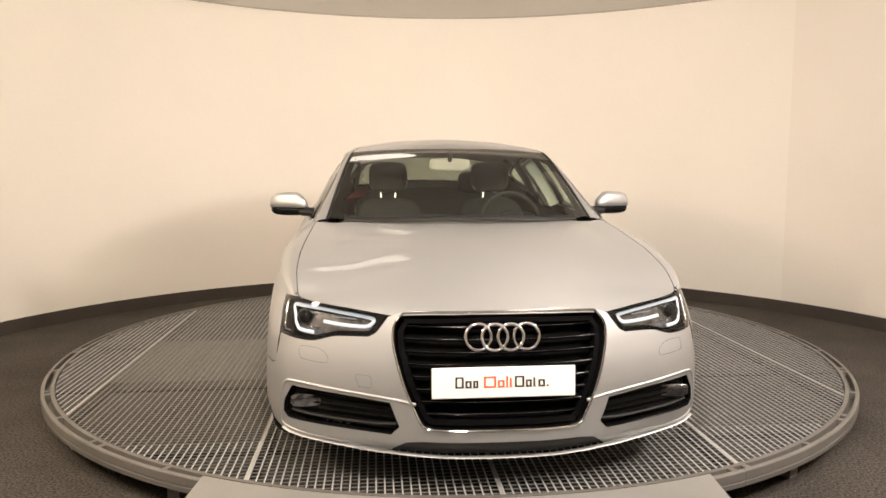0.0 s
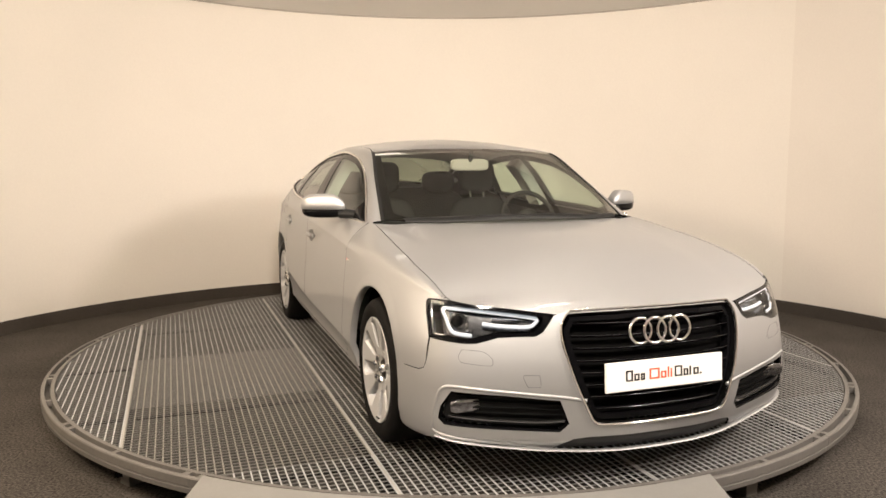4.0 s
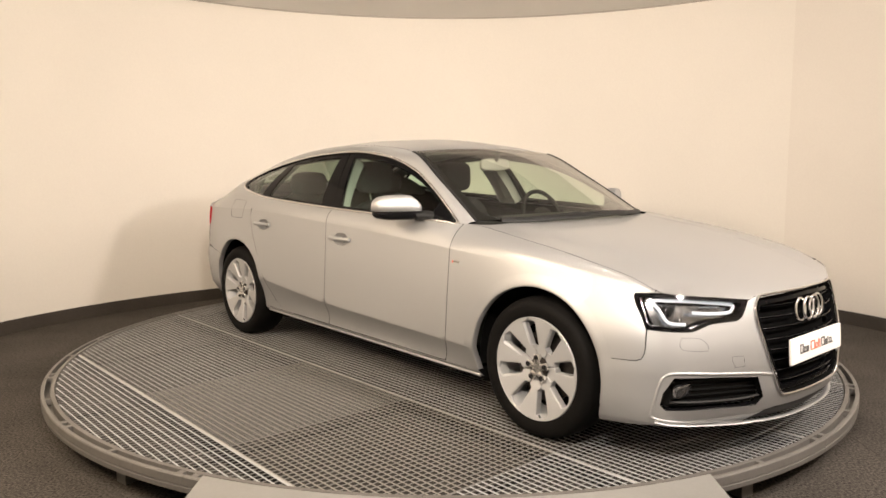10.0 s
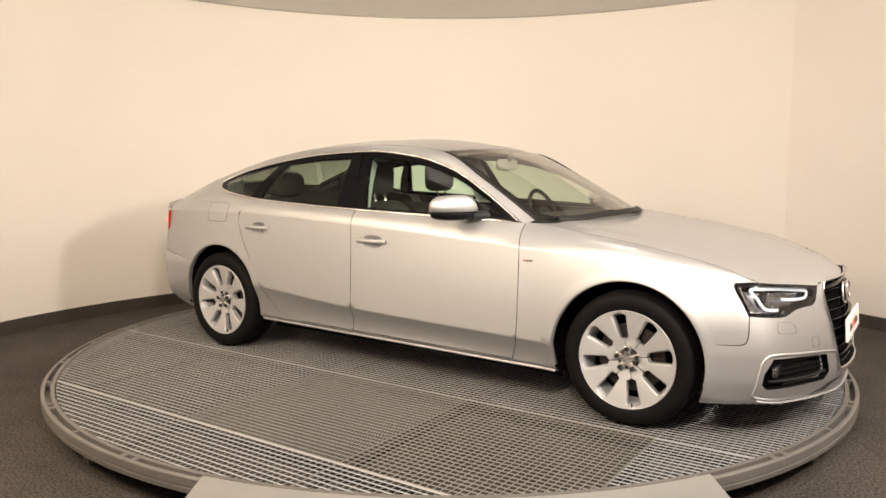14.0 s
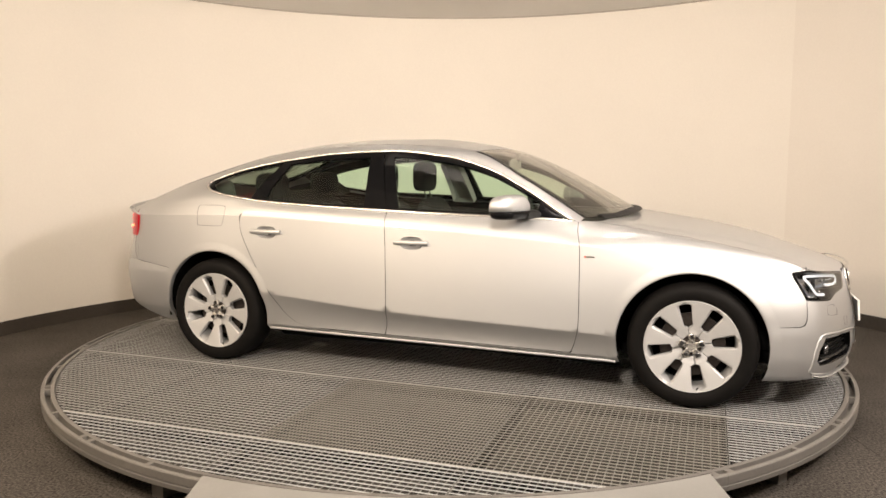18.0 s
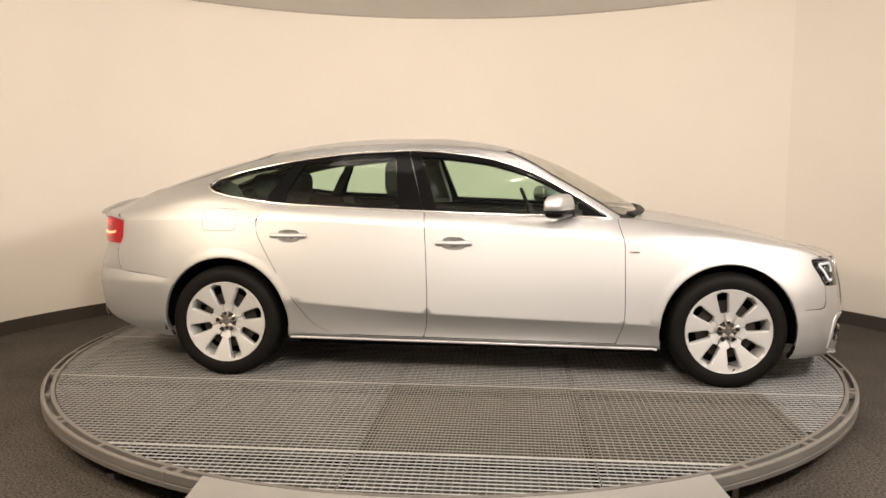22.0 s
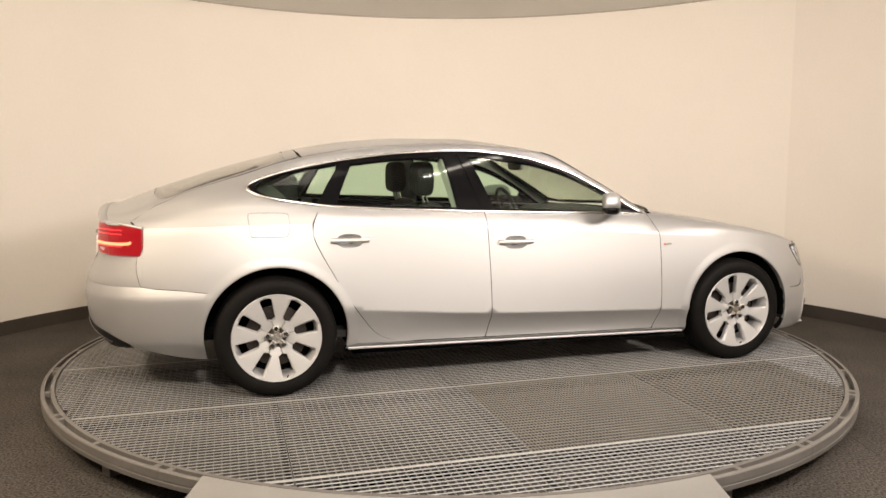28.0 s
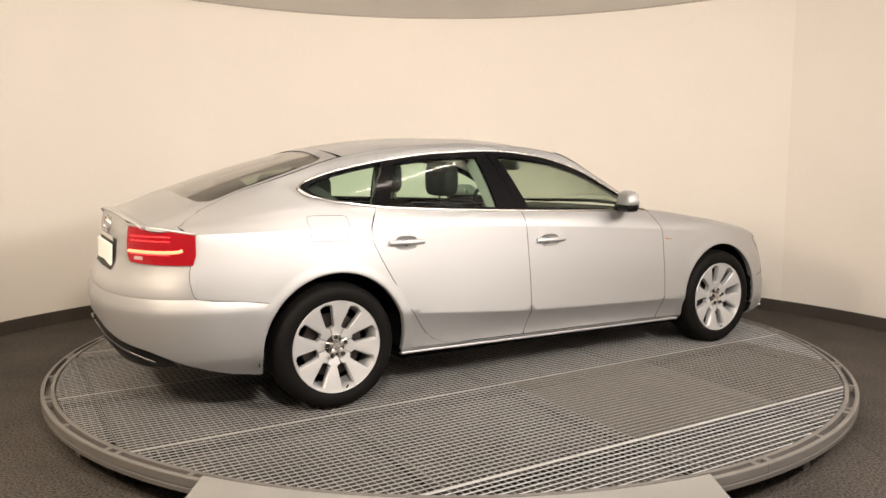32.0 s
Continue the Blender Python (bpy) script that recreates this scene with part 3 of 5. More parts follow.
def surface_normal(f, u, v):
    e = 0.004
    p = Vector(f(u, v))
    a = Vector(f(u + e, v)) - Vector(f(u - e, v))
    b = Vector(f(u, v + e)) - Vector(f(u, v - e))
    n = a.cross(b)
    if n.length < 1e-12:
        n = Vector((0, 0, 1))
    n.normalize()
    if n.dot(p - Vector((p.x * 0.75, 0, 0.45))) < 0:
        n = -n
    return p, n


SV = {lower: 0.13, upper: 0.13, rear_upper: 0.10, front: 1.0, rear: 1.0, rear_lid: 1.0}
CREASES = {lower: (1.0, 2.0, 4.0, 6.0), upper: (2.0, 3.0), rear_upper: (), front: (.20, .30), rear: (.315, .535, .565), rear_lid: ()}


def patch(f, outline, holes=(), step=0.04, depth=0.016, lift=0.0, both=False, left=False):
    """Mesh data of a body panel: the outline (and holes) lie in the parameters of the surface f. The edge is turned in by depth."""
    sv = SV[f]
    sc = lambda poly: [(u, v * sv) for u, v in poly]
    loops = [densify(sc(outline), step)] + [densify(sc(h), step) for h in holes]
    pts, edges = [], []
    for lp in loops:
        k = len(pts)
        pts += lp
        edges += [(k + i, k + (i + 1) % len(lp)) for i in range(len(lp))]
    arr = np.array(pts)
    u0, v0 = arr.min(0)
    u1, v1 = arr.max(0)
    us = np.arange(u0 + step / 2, u1, step)
    rows = list(np.arange(v0 + step / 2, v1, step))
    for c in CREASES[f]:
        rows = [r for r in rows if abs(r - c * sv) > step * 0.3] + [c * sv - 0.005, c * sv, c * sv + 0.005]
    gx, gy = np.meshgrid(us, np.array(sorted(rows)))
    gx, gy = gx.ravel(), gy.ravel()
    keep = inside(gx, gy, loops[0])
    for lp in loops[1:]:
        keep &= ~inside(gx, gy, lp)
    gx, gy = gx[keep], gy[keep]
    near = np.array([((arr[:, 0] - a) ** 2 + (arr[:, 1] - b) ** 2).min() for a, b in zip(gx, gy)]) if len(gx) else np.array([])
    if len(gx):
        ok = near > (0.35 * step) ** 2
        pts += list(zip(gx[ok].tolist(), gy[ok].tolist()))
    r = geometry.delaunay_2d_cdt([Vector(p) for p in pts], edges, [], 0, 1e-6)
    vs, tris = r[0], r[2]
    cen = np.array([[sum(vs[i][0] for i in t) / len(t), sum(vs[i][1] for i in t) / len(t)] for t in tris])
    good = inside(cen[:, 0], cen[:, 1], loops[0])
    for lp in loops[1:]:
        good &= ~inside(cen[:, 0], cen[:, 1], lp)
    tris = [t for t, g in zip(tris, good) if g]
    P, Nn = [], []
    for q in vs:
        p, n = surface_normal(f, q[0], q[1] / sv)
        if both and abs(p.y) < 2e-3:
            n.y, p.y = 0, 0
            n.normalize()
        P.append(p + n * lift)
        Nn.append(n)
    verts, norms, faces, dark = [], [], [], []

    def emit(sign):
        base = len(verts)
        flip = lambda w: Vector((w.x, w.y * sign, w.z))
        V = [flip(p) for p in P]
        N = [flip(n) for n in Nn]
        verts.extend(V)
        norms.extend(N)
        count = {}
        for t in tris:
            a, b, c = t
            if (V[b] - V[a]).cross(V[c] - V[a]).dot(N[a] + N[b] + N[c]) < 0:
                a, c = c, a
            faces.append((base + a, base + b, base + c))
            for e in ((a, b), (b, c), (c, a)):
                k = (min(e), max(e))
                count[k] = None if k in count else e
        if depth:
            for e in count.values():
                if e is None:
                    continue
                a, b = e
                if both and abs(V[a].y) < 1e-5 and abs(V[b].y) < 1e-5:
                    continue
                k = len(verts)
                side = (V[b] - V[a]).cross(N[a]).normalized()
                verts.extend((V[a], V[b], V[b] - N[b] * depth, V[a] - N[a] * depth))
                norms.extend((side, side, side, side))
                dark.append(len(faces))
                faces.append((k + 1, k, k + 3, k + 2))
    if both:
        emit(1)
        emit(-1)
    else:
        emit(-1 if left else 1)
    return verts, faces, norms, dark


def panel(name, f, outline, mat, parent, label="", **kw):
    verts, faces, norms, dark = patch(f, outline, **kw)
    me = bpy.data.meshes.new(name)
    me.from_pydata([tuple(v) for v in verts], [], faces)
    me.materials.append(mat)
    for p in me.polygons:
        p.use_smooth = True
    if mat is M_PAINT:  # turned-in edge coloured black, so that the panel gaps look shaded
        me.materials.append(M_UNDER)
        for i in dark:
            me.polygons[i].material_index = 1
    me.normals_split_custom_set_from_vertices([tuple(n) for n in norms])
    return part(name, me, None, parent, label)


def sides(name, f, outline, mat, parent, label="", **kw):
    """The panel on both sides of the car, as two parts."""
    return [panel(name, f, outline, mat, parent, label, left=s, **kw) for s in (False, True)]


def tube(bm, pts, ra, rb=None, up=None, n=8, closed=False):
    """A rounded strip along pts: half width ra across, half height rb along up."""
    rb = rb or ra
    pts = [Vector(p) for p in pts]
    rings = []
    m = len(pts)
    for i, p in enumerate(pts):
        a = pts[(i - 1) % m] if closed or i > 0 else p
        b = pts[(i + 1) % m] if closed or i < m - 1 else p
        t = (b - a).normalized()
        u = Vector(up[i] if isinstance(up, list) else (up or (0, 0, 1)))
        s = t.cross(u)
        if s.length < 1e-4:
            s = t.cross(Vector((0.3, 1, 0.2)))
        s.normalize()
        w = s.cross(t).normalized()
        rings.append([bm.verts.new(p + s * (ra * math.cos(2 * math.pi * k / n)) + w * (rb * math.sin(2 * math.pi * k / n))) for k in range(n)])
    for i in range(m if closed else m - 1):
        A, B = rings[i], rings[(i + 1) % m]
        for k in range(n):
            bm.faces.new((A[k], A[(k + 1) % n], B[(k + 1) % n], B[k]))
    if not closed:
        bm.faces.new(rings[0][::-1])
        bm.faces.new(rings[-1])
    return bm


def on_surface(f, params, lift=0.0, left=False):
    pts, ups = [], []
    for u, v in params:
        p, n = surface_normal(f, u, v)
        p = p + n * lift
        if left:
            p.y, n.y = -p.y, -n.y
        pts.append(p)
        ups.append(n)
    return pts, ups


def strip(name, f, params, ra, rb, mat, parent, label="", lift=0.0, left=False, closed=False, n=8):
    pts, ups = on_surface(f, params, lift, left)
    return part(name, tube(bmesh.new(), pts, ra, rb, ups, n, closed), mat, parent, label, angle=50)


def v_at(f, x, z, lo=0.0, hi=6.0):
    """The section parameter at which the surface f has the height z at x."""
    for _ in range(40):
        mid = (lo + hi) / 2
        if f(x, mid)[2] < z:
            lo = mid
        else:
            hi = mid
    return (lo + hi) / 2


def a_at(f, x, z, lo=0.9, hi=1.45):
    """The arc length at which a bumper's surface f has that x at the height z."""
    sg = 1 if x > 0 else -1
    for _ in range(40):
        mid = (lo + hi) / 2
        if f(mid, z)[0] * sg > x * sg:
            lo = mid
        else:
            hi = mid
    return (lo + hi) / 2


def xz(f, pts, hi=6.0):
    return [(x, v_at(f, x, z, 0.0, hi)) for x, z in pts]


def arch(cx, cz, r, a0, a1, n=22):
    return [(cx + r * math.cos(radians(a0 + (a1 - a0) * i / n)), cz + r * math.sin(radians(a0 + (a1 - a0) * i / n))) for i in range(n + 1)]


def ellipsoid(bm, c, r, e=1.0, seg=24, rings=14):
    """A rounded body about c with half sizes r; e < 1 makes it boxier."""
    sg = lambda q, k: math.copysign(abs(q) ** k, q)
    grid = []
    for i in range(rings + 1):
        th = math.pi * i / rings - math.pi / 2
        row = []
        for j in range(seg):
            ph = 2 * math.pi * j / seg
            row.append(bm.verts.new((c[0] + r[0] * sg(math.cos(th), e) * sg(math.cos(ph), e),
                                     c[1] + r[1] * sg(math.cos(th), e) * sg(math.sin(ph), e), c[2] + r[2] * sg(math.sin(th), e))))
        grid.append(row)
    for i in range(rings):
        for j in range(seg):
            bm.faces.new((grid[i][j], grid[i][(j + 1) % seg], grid[i + 1][(j + 1) % seg], grid[i + 1][j]))
    bmesh.ops.remove_doubles(bm, verts=bm.verts[:], dist=1e-5)
    return bm


# ---------------------------------------------------------------- car body
car = thing("car", "silver five-door fastback car with lit headlights and black grille", "car")
G = 0.0017  # half a panel gap
SHUT_F = [(.812, .93), (.820, .87), (.838, .80), (.842, .727), (.845, .55), (.844, .382), (.826, .30), (.803, .238)]
SHUT_B = [(-.256, .955), (-.250, .85), (-.243, .723), (-.236, .55), (-.234, .388), (-.243, .31), (-.258, .248)]
SHUT_R = [(-1.160, 1.000), (-1.192, .94), (-1.209, .878), (-1.192, .80), (-1.099, .625), (-1.03, .51), (-.961, .409), (-.905, .335), (-.845, .288), (-.760, .262), (-.662, .254)]


def shut(line, d, f=lower, lo=0.0, hi=2.0):
    """A door's shut line, moved along the car by d, as parameters of f."""
    return xz(f, [(x + d, z) for x, z in smooth_line([p for p in line if lo <= p[1] <= hi], 3)])


belt = lambda x0, x1, n=12, v=5.97: [(x0 + (x1 - x0) * i / n, v) for i in range(n + 1)]
AF, AR = (1.396, .320, .366), (-1.401, .321, .371)

# bonnet: its edge follows the wing, the top of the headlight and the grille
panel("bonnet", lower, [(.875, 6.005), (.93, 6.5), (.985, 7.4), (1.005, 9)] + [(2.168, 9), (2.165, 8.2), (2.155, 7.2), (2.128, 6.12)]
      + [(2.118 - (2.118 - .875) * i / 40, 6.005) for i in range(40)], M_PAINT, car, both=True, step=0.035)

# front wings
wing = shut(SHUT_F, G)[::-1]
front_edge = [(1.842, .690), (1.857, .66), (1.886, .614), (1.913, .565), (1.917, .50), (1.916, .475), (1.908, .4525), (1.888, .4435)]
lamp_top = [(1.912, .7065), (1.895, .706), (1.870, .705), (1.846, .7035)]
outline = ([(.806, 1.04)] + wing[1:-1] + [(.822, 5.98)] + belt(.86, 1.924, 24, 5.982) + xz(lower, lamp_top) + xz(lower, front_edge)
           + xz(lower, arch(*AF, 19.6, 194)))
sides("front_wing", lower, outline, M_PAINT, car, step=0.035)

# doors, each with its glass, strips and handle
door_f = shut(SHUT_F, -G)[1:-1] + [(.800, 1.06), (.3, 1.06), (-.255 + G, 1.06)] + shut(SHUT_B, G)[::-1][1:-1] + belt(-.252, .808, 14)
door_r = shut(SHUT_B, -G)[1:-1] + [(-.262, 1.06), (-.655, 1.06)] + shut(SHUT_R, G)[::-1][1:] + belt(-1.155, -.258, 12)
HANDLES = ((-.087, .782), (-1.02, .815))


def cup_line(x, z, k=1.0, n=32):
    """A rounded oblong round the door handle."""
    sq = lambda q: math.copysign(abs(q) ** .72, q)
    return [(x + k * .066 * sq(math.cos(2 * math.pi * i / n)), z + k * .036 * sq(math.sin(2 * math.pi * i / n))) for i in range(n)]


DOORS_F = sides("front_door", lower, door_f, M_PAINT, car, holes=[xz(lower, cup_line(*HANDLES[0]))])
DOORS_R = sides("rear_door", lower, door_r, M_PAINT, car, holes=[xz(lower, cup_line(*HANDLES[1]))])

# black strips laid deep in the doors' lower joints for the shade there
for s in (False, True):
    for dr, line in ((DOORS_F[s], SHUT_F), (DOORS_F[s], SHUT_B), (DOORS_R[s], SHUT_R)):
        strip("door_seal", lower, shut(line, 0, hi=.66), .0014, .0012, M_UNDER, dr, left=s, lift=-.0015)
    for dr, x0, x1 in ((DOORS_F[s], -.25, .79), (DOORS_R[s], -.66, -.265)):
        strip("door_seal", lower, [(x0 + (x1 - x0) * i / 12, 1.045) for i in range(13)], .0014, .0012, M_UNDER, dr, left=s, lift=-.001)

# rear quarters
RS = [(-1.70, .562), (-1.85, .582), (-2.00, .593), (-2.055, .602), (-2.072, .64), (-2.080, .70), (-2.072, .757), (-2.062, .82), (-2.056, .872)]
outline = (shut(SHUT_R, -G, lo=0, hi=.89)[::-1] + [(-1.2114 - .8426 * i / 16, 4.0) for i in range(17)]
           + xz(lower, RS[::-1]) + xz(lower, arch(*AR, 139.4, -11.6)) + [(-1.0, 1.04)])
sides("rear_quarter", lower, outline, M_PAINT, car)
for s in (False, True):
    strip("quarter_joint", lower, xz(lower, smooth_line([(-1.64, .553)] + RS[:-2], 3)), .0010, .0008, M_UNDER, car, left=s)
win_tip = [(-1.455, 3.02), (-1.505, 2.92), (-1.535, 2.74), (-1.530, 2.56), (-1.49, 2.30), (-1.42, 2.06)]
outline = ([(-1.2114 - .8426 * i / 16, 0.0) for i in range(17)] + [(-2.085, .8), (-2.105, 1.5), (-2.07, 2.2), (-1.99, 2.75), (-1.85, 3.15), (-1.6, 3.62), (-1.35, 3.92), (-1.22, 4.0), (-1.05, 4.0)]
           + [(-1.05 - .40 * i / 8, 3.0) for i in range(9)] + smooth_line(win_tip, 3)[1:] + [(-1.40, 2.0), (-1.28, 2.0), (-1.166, 2.0)]
           + [(x - G, v_at(rear_upper, x, z, 0, 2)) for x, z in SHUT_R[:3]])
sides("rear_pillar_panel", rear_upper, outline, M_PAINT, car)
# roof frames with the windscreen pillars
outline = [(-1.05 + 1.84 * i / 40, 2.0) for i in range(41)] + [(.822, 2.3), (.836, 3.0)] + [(.836 - 1.886 * i / 40, 3.0) for i in range(1, 41)]
sides("roof_frame", upper, outline, M_PAINT, car, depth=0.012)
# roof
panel("roof", upper, [(.185, 3.02), (.215, 4), (.238, 5), (.245, 6), (-1.2405, 6), (-1.2405, 4.5), (-1.229, 3.02)] + [(-1.2 + 1.36 * i / 30, 3.02) for i in range(31)],
      M_PAINT, car, both=True, step=0.05)
# windscreen and its black border
ws = [(.832, 3.06), (.90, 3.5), (.975, 4.2), (1.022, 5), (1.040, 6), (.252, 6), (.245, 5), (.222, 4), (.194, 3.06)]
panel("windscreen", upper, ws, M_SCREEN, car, "clear windscreen with a dark border", both=True, step=0.06, depth=0.004, lift=0.001)
band = [(.832, 3.06), (.90, 3.5), (.975, 4.2), (1.022, 5), (1.040, 6), (1.022, 6), (1.006, 5), (.957, 4.2), (.88, 3.6), (.812, 3.28), (.25, 3.22), (.215, 4), (.222, 5), (.228, 6),
        (.252, 6), (.245, 5), (.222, 4), (.194, 3.06)]
panel("windscreen_border", upper, band, M_BLACK_GLOSS, car, both=True, step=0.03, depth=0, lift=-0.004)
for s in (False, True):
    strip("windscreen_seal", upper, [(.835 - .64 * i / 20, 3.02) for i in range(21)], .010, .005, M_BLACK, car, left=s)
# tailgate: frame round the rear glass, lower face, spoiler lip
RG = [(-1.275, 7), (-1.285, 5.6), (-1.315, 4.5), (-1.345, 4.22), (-1.40, 4.08), (-1.60, 3.80), (-1.80, 3.45), (-1.905, 3.22), (-1.945, 3.25), (-1.985, 3.8), (-2.02, 5), (-2.035, 7)]
gate = ([(-2.302, 7), (-2.294, 5.6), (-2.276, 4.2), (-2.245, 2.6), (-2.222, 1.5), (-2.19, .95), (-2.15, .75), (-2.093, .68), (-2.1085, 1.5)]
        + [(-2.0735, 2.2), (-1.9935, 2.76), (-1.8535, 3.165), (-1.61, 3.66), (-1.36, 3.96), (-1.25, 4.08), (-1.245, 5.5), (-1.243, 7)] + RG)
tail = panel("tailgate", rear_upper, gate, M_PAINT, car, both=True, step=0.035, depth=0.004)
panel("rear_window", rear_upper, RG, M_REAR_GLASS, car, "dark tinted rear window", both=True, step=0.06, depth=0.004, lift=-0.002)
rgb = RG + [(-2.00, 7), (-1.985, 5), (-1.95, 3.9), (-1.91, 3.5), (-1.79, 3.75), (-1.59, 4.05), (-1.41, 4.35), (-1.36, 4.7), (-1.335, 5.6), (-1.33, 7)]
panel("rear_window_border", rear_upper, rgb, M_BLACK_GLOSS, car, both=True, step=0.03, depth=0, lift=-0.007)
panel("roof_spoiler", rear_upper, [(-1.245, 7), (-1.245, 5.6), (-1.262, 4.4), (-1.285, 4.3), (-1.325, 4.5), (-1.31, 5.6), (-1.305, 7)], M_PAINT, car, both=True, step=0.03, depth=0.0, lift=0.0015)
face = [(0, .6008), (.48, .6008), (.70, .6008), (.897, .6008), (.909, .68), (.904, .757), (.527, .757), (.505, .80), (.488, .915), (.47, .935), (.30, .965), (0, .977)]
panel("tailgate_face", rear_lid, face, M_PAINT, car, both=True, holes=(), step=0.04)
lip = [(-2.302, 7), (-2.294, 5.6), (-2.276, 4.2), (-2.252, 3.0), (-2.235, 2.2)]
lp, _ = on_surface(rear_upper, smooth_line(lip, 5), 0.006)
lp2 = [Vector((p.x, -p.y, p.z)) for p in lp][::-1] + lp[1:]
part("spoiler_lip", tube(bmesh.new(), lp2, .022, .009, (0, 0, 1), 10), M_PAINT, car, angle=60)

# bumpers
fog = [(.816, .381), (.62, .370), (.415, .352), (.38, .264), (.414, .230), (.62, .238), (.845, .249), (.868, .272), (.858, .32)]
GR = [(0, .262), (.24, .262), (.285, .272), (.305, .30), (.36, .42), (.404, .55), (.412, .61), (.405, .64), (.385, .665), (.36, .675), (.2, .680), (0, .682)]
HL = [(.995, .690), (.991, .704), (.873, .7065), (.732, .694), (.573, .677), (.440, .661), (.456, .629), (.479, .599), (.507, .584), (.576, .582), (.644, .579), (.689, .566),
      (.727, .556), (.764, .555), (.929, .565), (.953, .614), (.981, .66)]
bump = (GR[:-3] + [(.385, .676), (.42, .664), (.437, .658)] + HL[6:14] + [(.9245, .565)] + [(a_at(front, xx, zz, .85), zz) for xx, zz in ((1.9205, .50), (1.9195, .473), (1.911, .4495), (1.888, .4405))] + [(a_at(front, AF[0] + math.sqrt(AF[2] ** 2 - (zz - AF[1]) ** 2), zz), zz) for zz in (.439, .38, .32, .25, .20, .165)]
        + [(1.0, .172), (.89, .180), (.70, .160), (.44, .142), (.435, .152), (.40, .178), (.36, .202), (.30, .210), (0, .212)])
panel("front_bumper", front, bump, M_PAINT, car, both=True, holes=[fog], step=0.032, depth=0.03)
panel("lower_intake", front, [(0, .13), (.45, .14), (.40, .19), (.35, .245), (0, .245)], M_BLACK, car, both=True, step=0.04, depth=0, lift=-0.035)
panel("splitter_insert", front, [(0, .150), (.43, .152), (.395, .178), (.355, .201), (.30, .2085), (0, .2105)], material("dark_plastic", (.014, .014, .014), .5, grain=.1, scale=120), car, both=True, step=0.03, depth=0.02, lift=-0.004)
rb = ([(0, .455), (.26, .432), (.50, .385), (.72, .352), (.80, .328), (.92, .285), (1.02, .252), (1.12, .228), (1.245, .208)] + [(a_at(rear, AR[0] - math.sqrt(AR[2] ** 2 - (zz - AR[1]) ** 2), zz), zz) for zz in (.208, .26, .32, .40, .47, .52, .557)]
      + [(a_at(rear, x, z), z) for x, z in ((-1.70, .5605), (-1.85, .5805), (-2.00, .5915), (-2.055, .600))] + [(.75, .600), (.5, .600), (0, .600)])
panel("rear_bumper", rear, rb, M_PAINT, car, both=True, step=0.035, depth=0.012)
panel("rear_diffuser", rear, [(0, .24), (.60, .24), (.85, .26), (.80, .31), (.73, .345), (.50, .39), (.26, .437), (0, .46)], M_BLACK, car, "black rear diffuser", both=True, step=0.05, depth=0.0, lift=-0.022)
for s in (False, True):
    strip("diffuser_trim", rear, smooth_line([(.02, .405), (.30, .378), (.55, .335), (.74, .300)], 5), .006, .005, M_DARK_CHROME, car, left=s)
    strip("bumper_blade", front, smooth_line([(.318, .352), (.42, .366), (.62, .383), (.80, .398), (.855, .385), (.878, .33), (.895, .25), (.895, .215), (.80, .196), (.62, .176), (.44, .150)], 5), .0065, .005, M_PAINT, car, left=s)

BLADE = smooth_line([(0, .148), (.20, .149), (.40, .154), (.48, .154), (.60, .162), (.75, .178), (.84, .190), (.885, .200)], 5)
pts, ups = [], []
for a, z in [(-a, z) for a, z in BLADE[:0:-1]] + BLADE:
    p, n = surface_normal(front, a, z)
    k = min(1.0, max(0.0, (abs(a) - .35) / .50))
    pts.append(p + Vector((n.x, n.y, 0)).normalized() * (.026 - .022 * k))
    ups.append((0, 0, 1))
part("lower_blade", tube(bmesh.new(), pts, .013, .005, ups, 10), M_PAINT, car, angle=50)

# sills
sill = [(-1.044, .5), (-1.036, 1.03), (1.042, 1.03), (1.050, .5)]
sides("sill", lower, sill, M_PAINT, car, depth=0.02)
sides("sill_underside", lower, [(-1.048, .0), (-1.044, .496), (1.050, .496), (1.056, 0.0)], M_UNDER, car, depth=0.02)
for s in (False, True):
    strip("sill_blade", lower, smooth_line([(-1.03, .56), (-.93, .60), (-.8, .61), (0, .61), (.9, .61), (1.0, .59), (1.03, .52)], 6), .007, .009, M_PAINT, car, lift=.001, left=s)

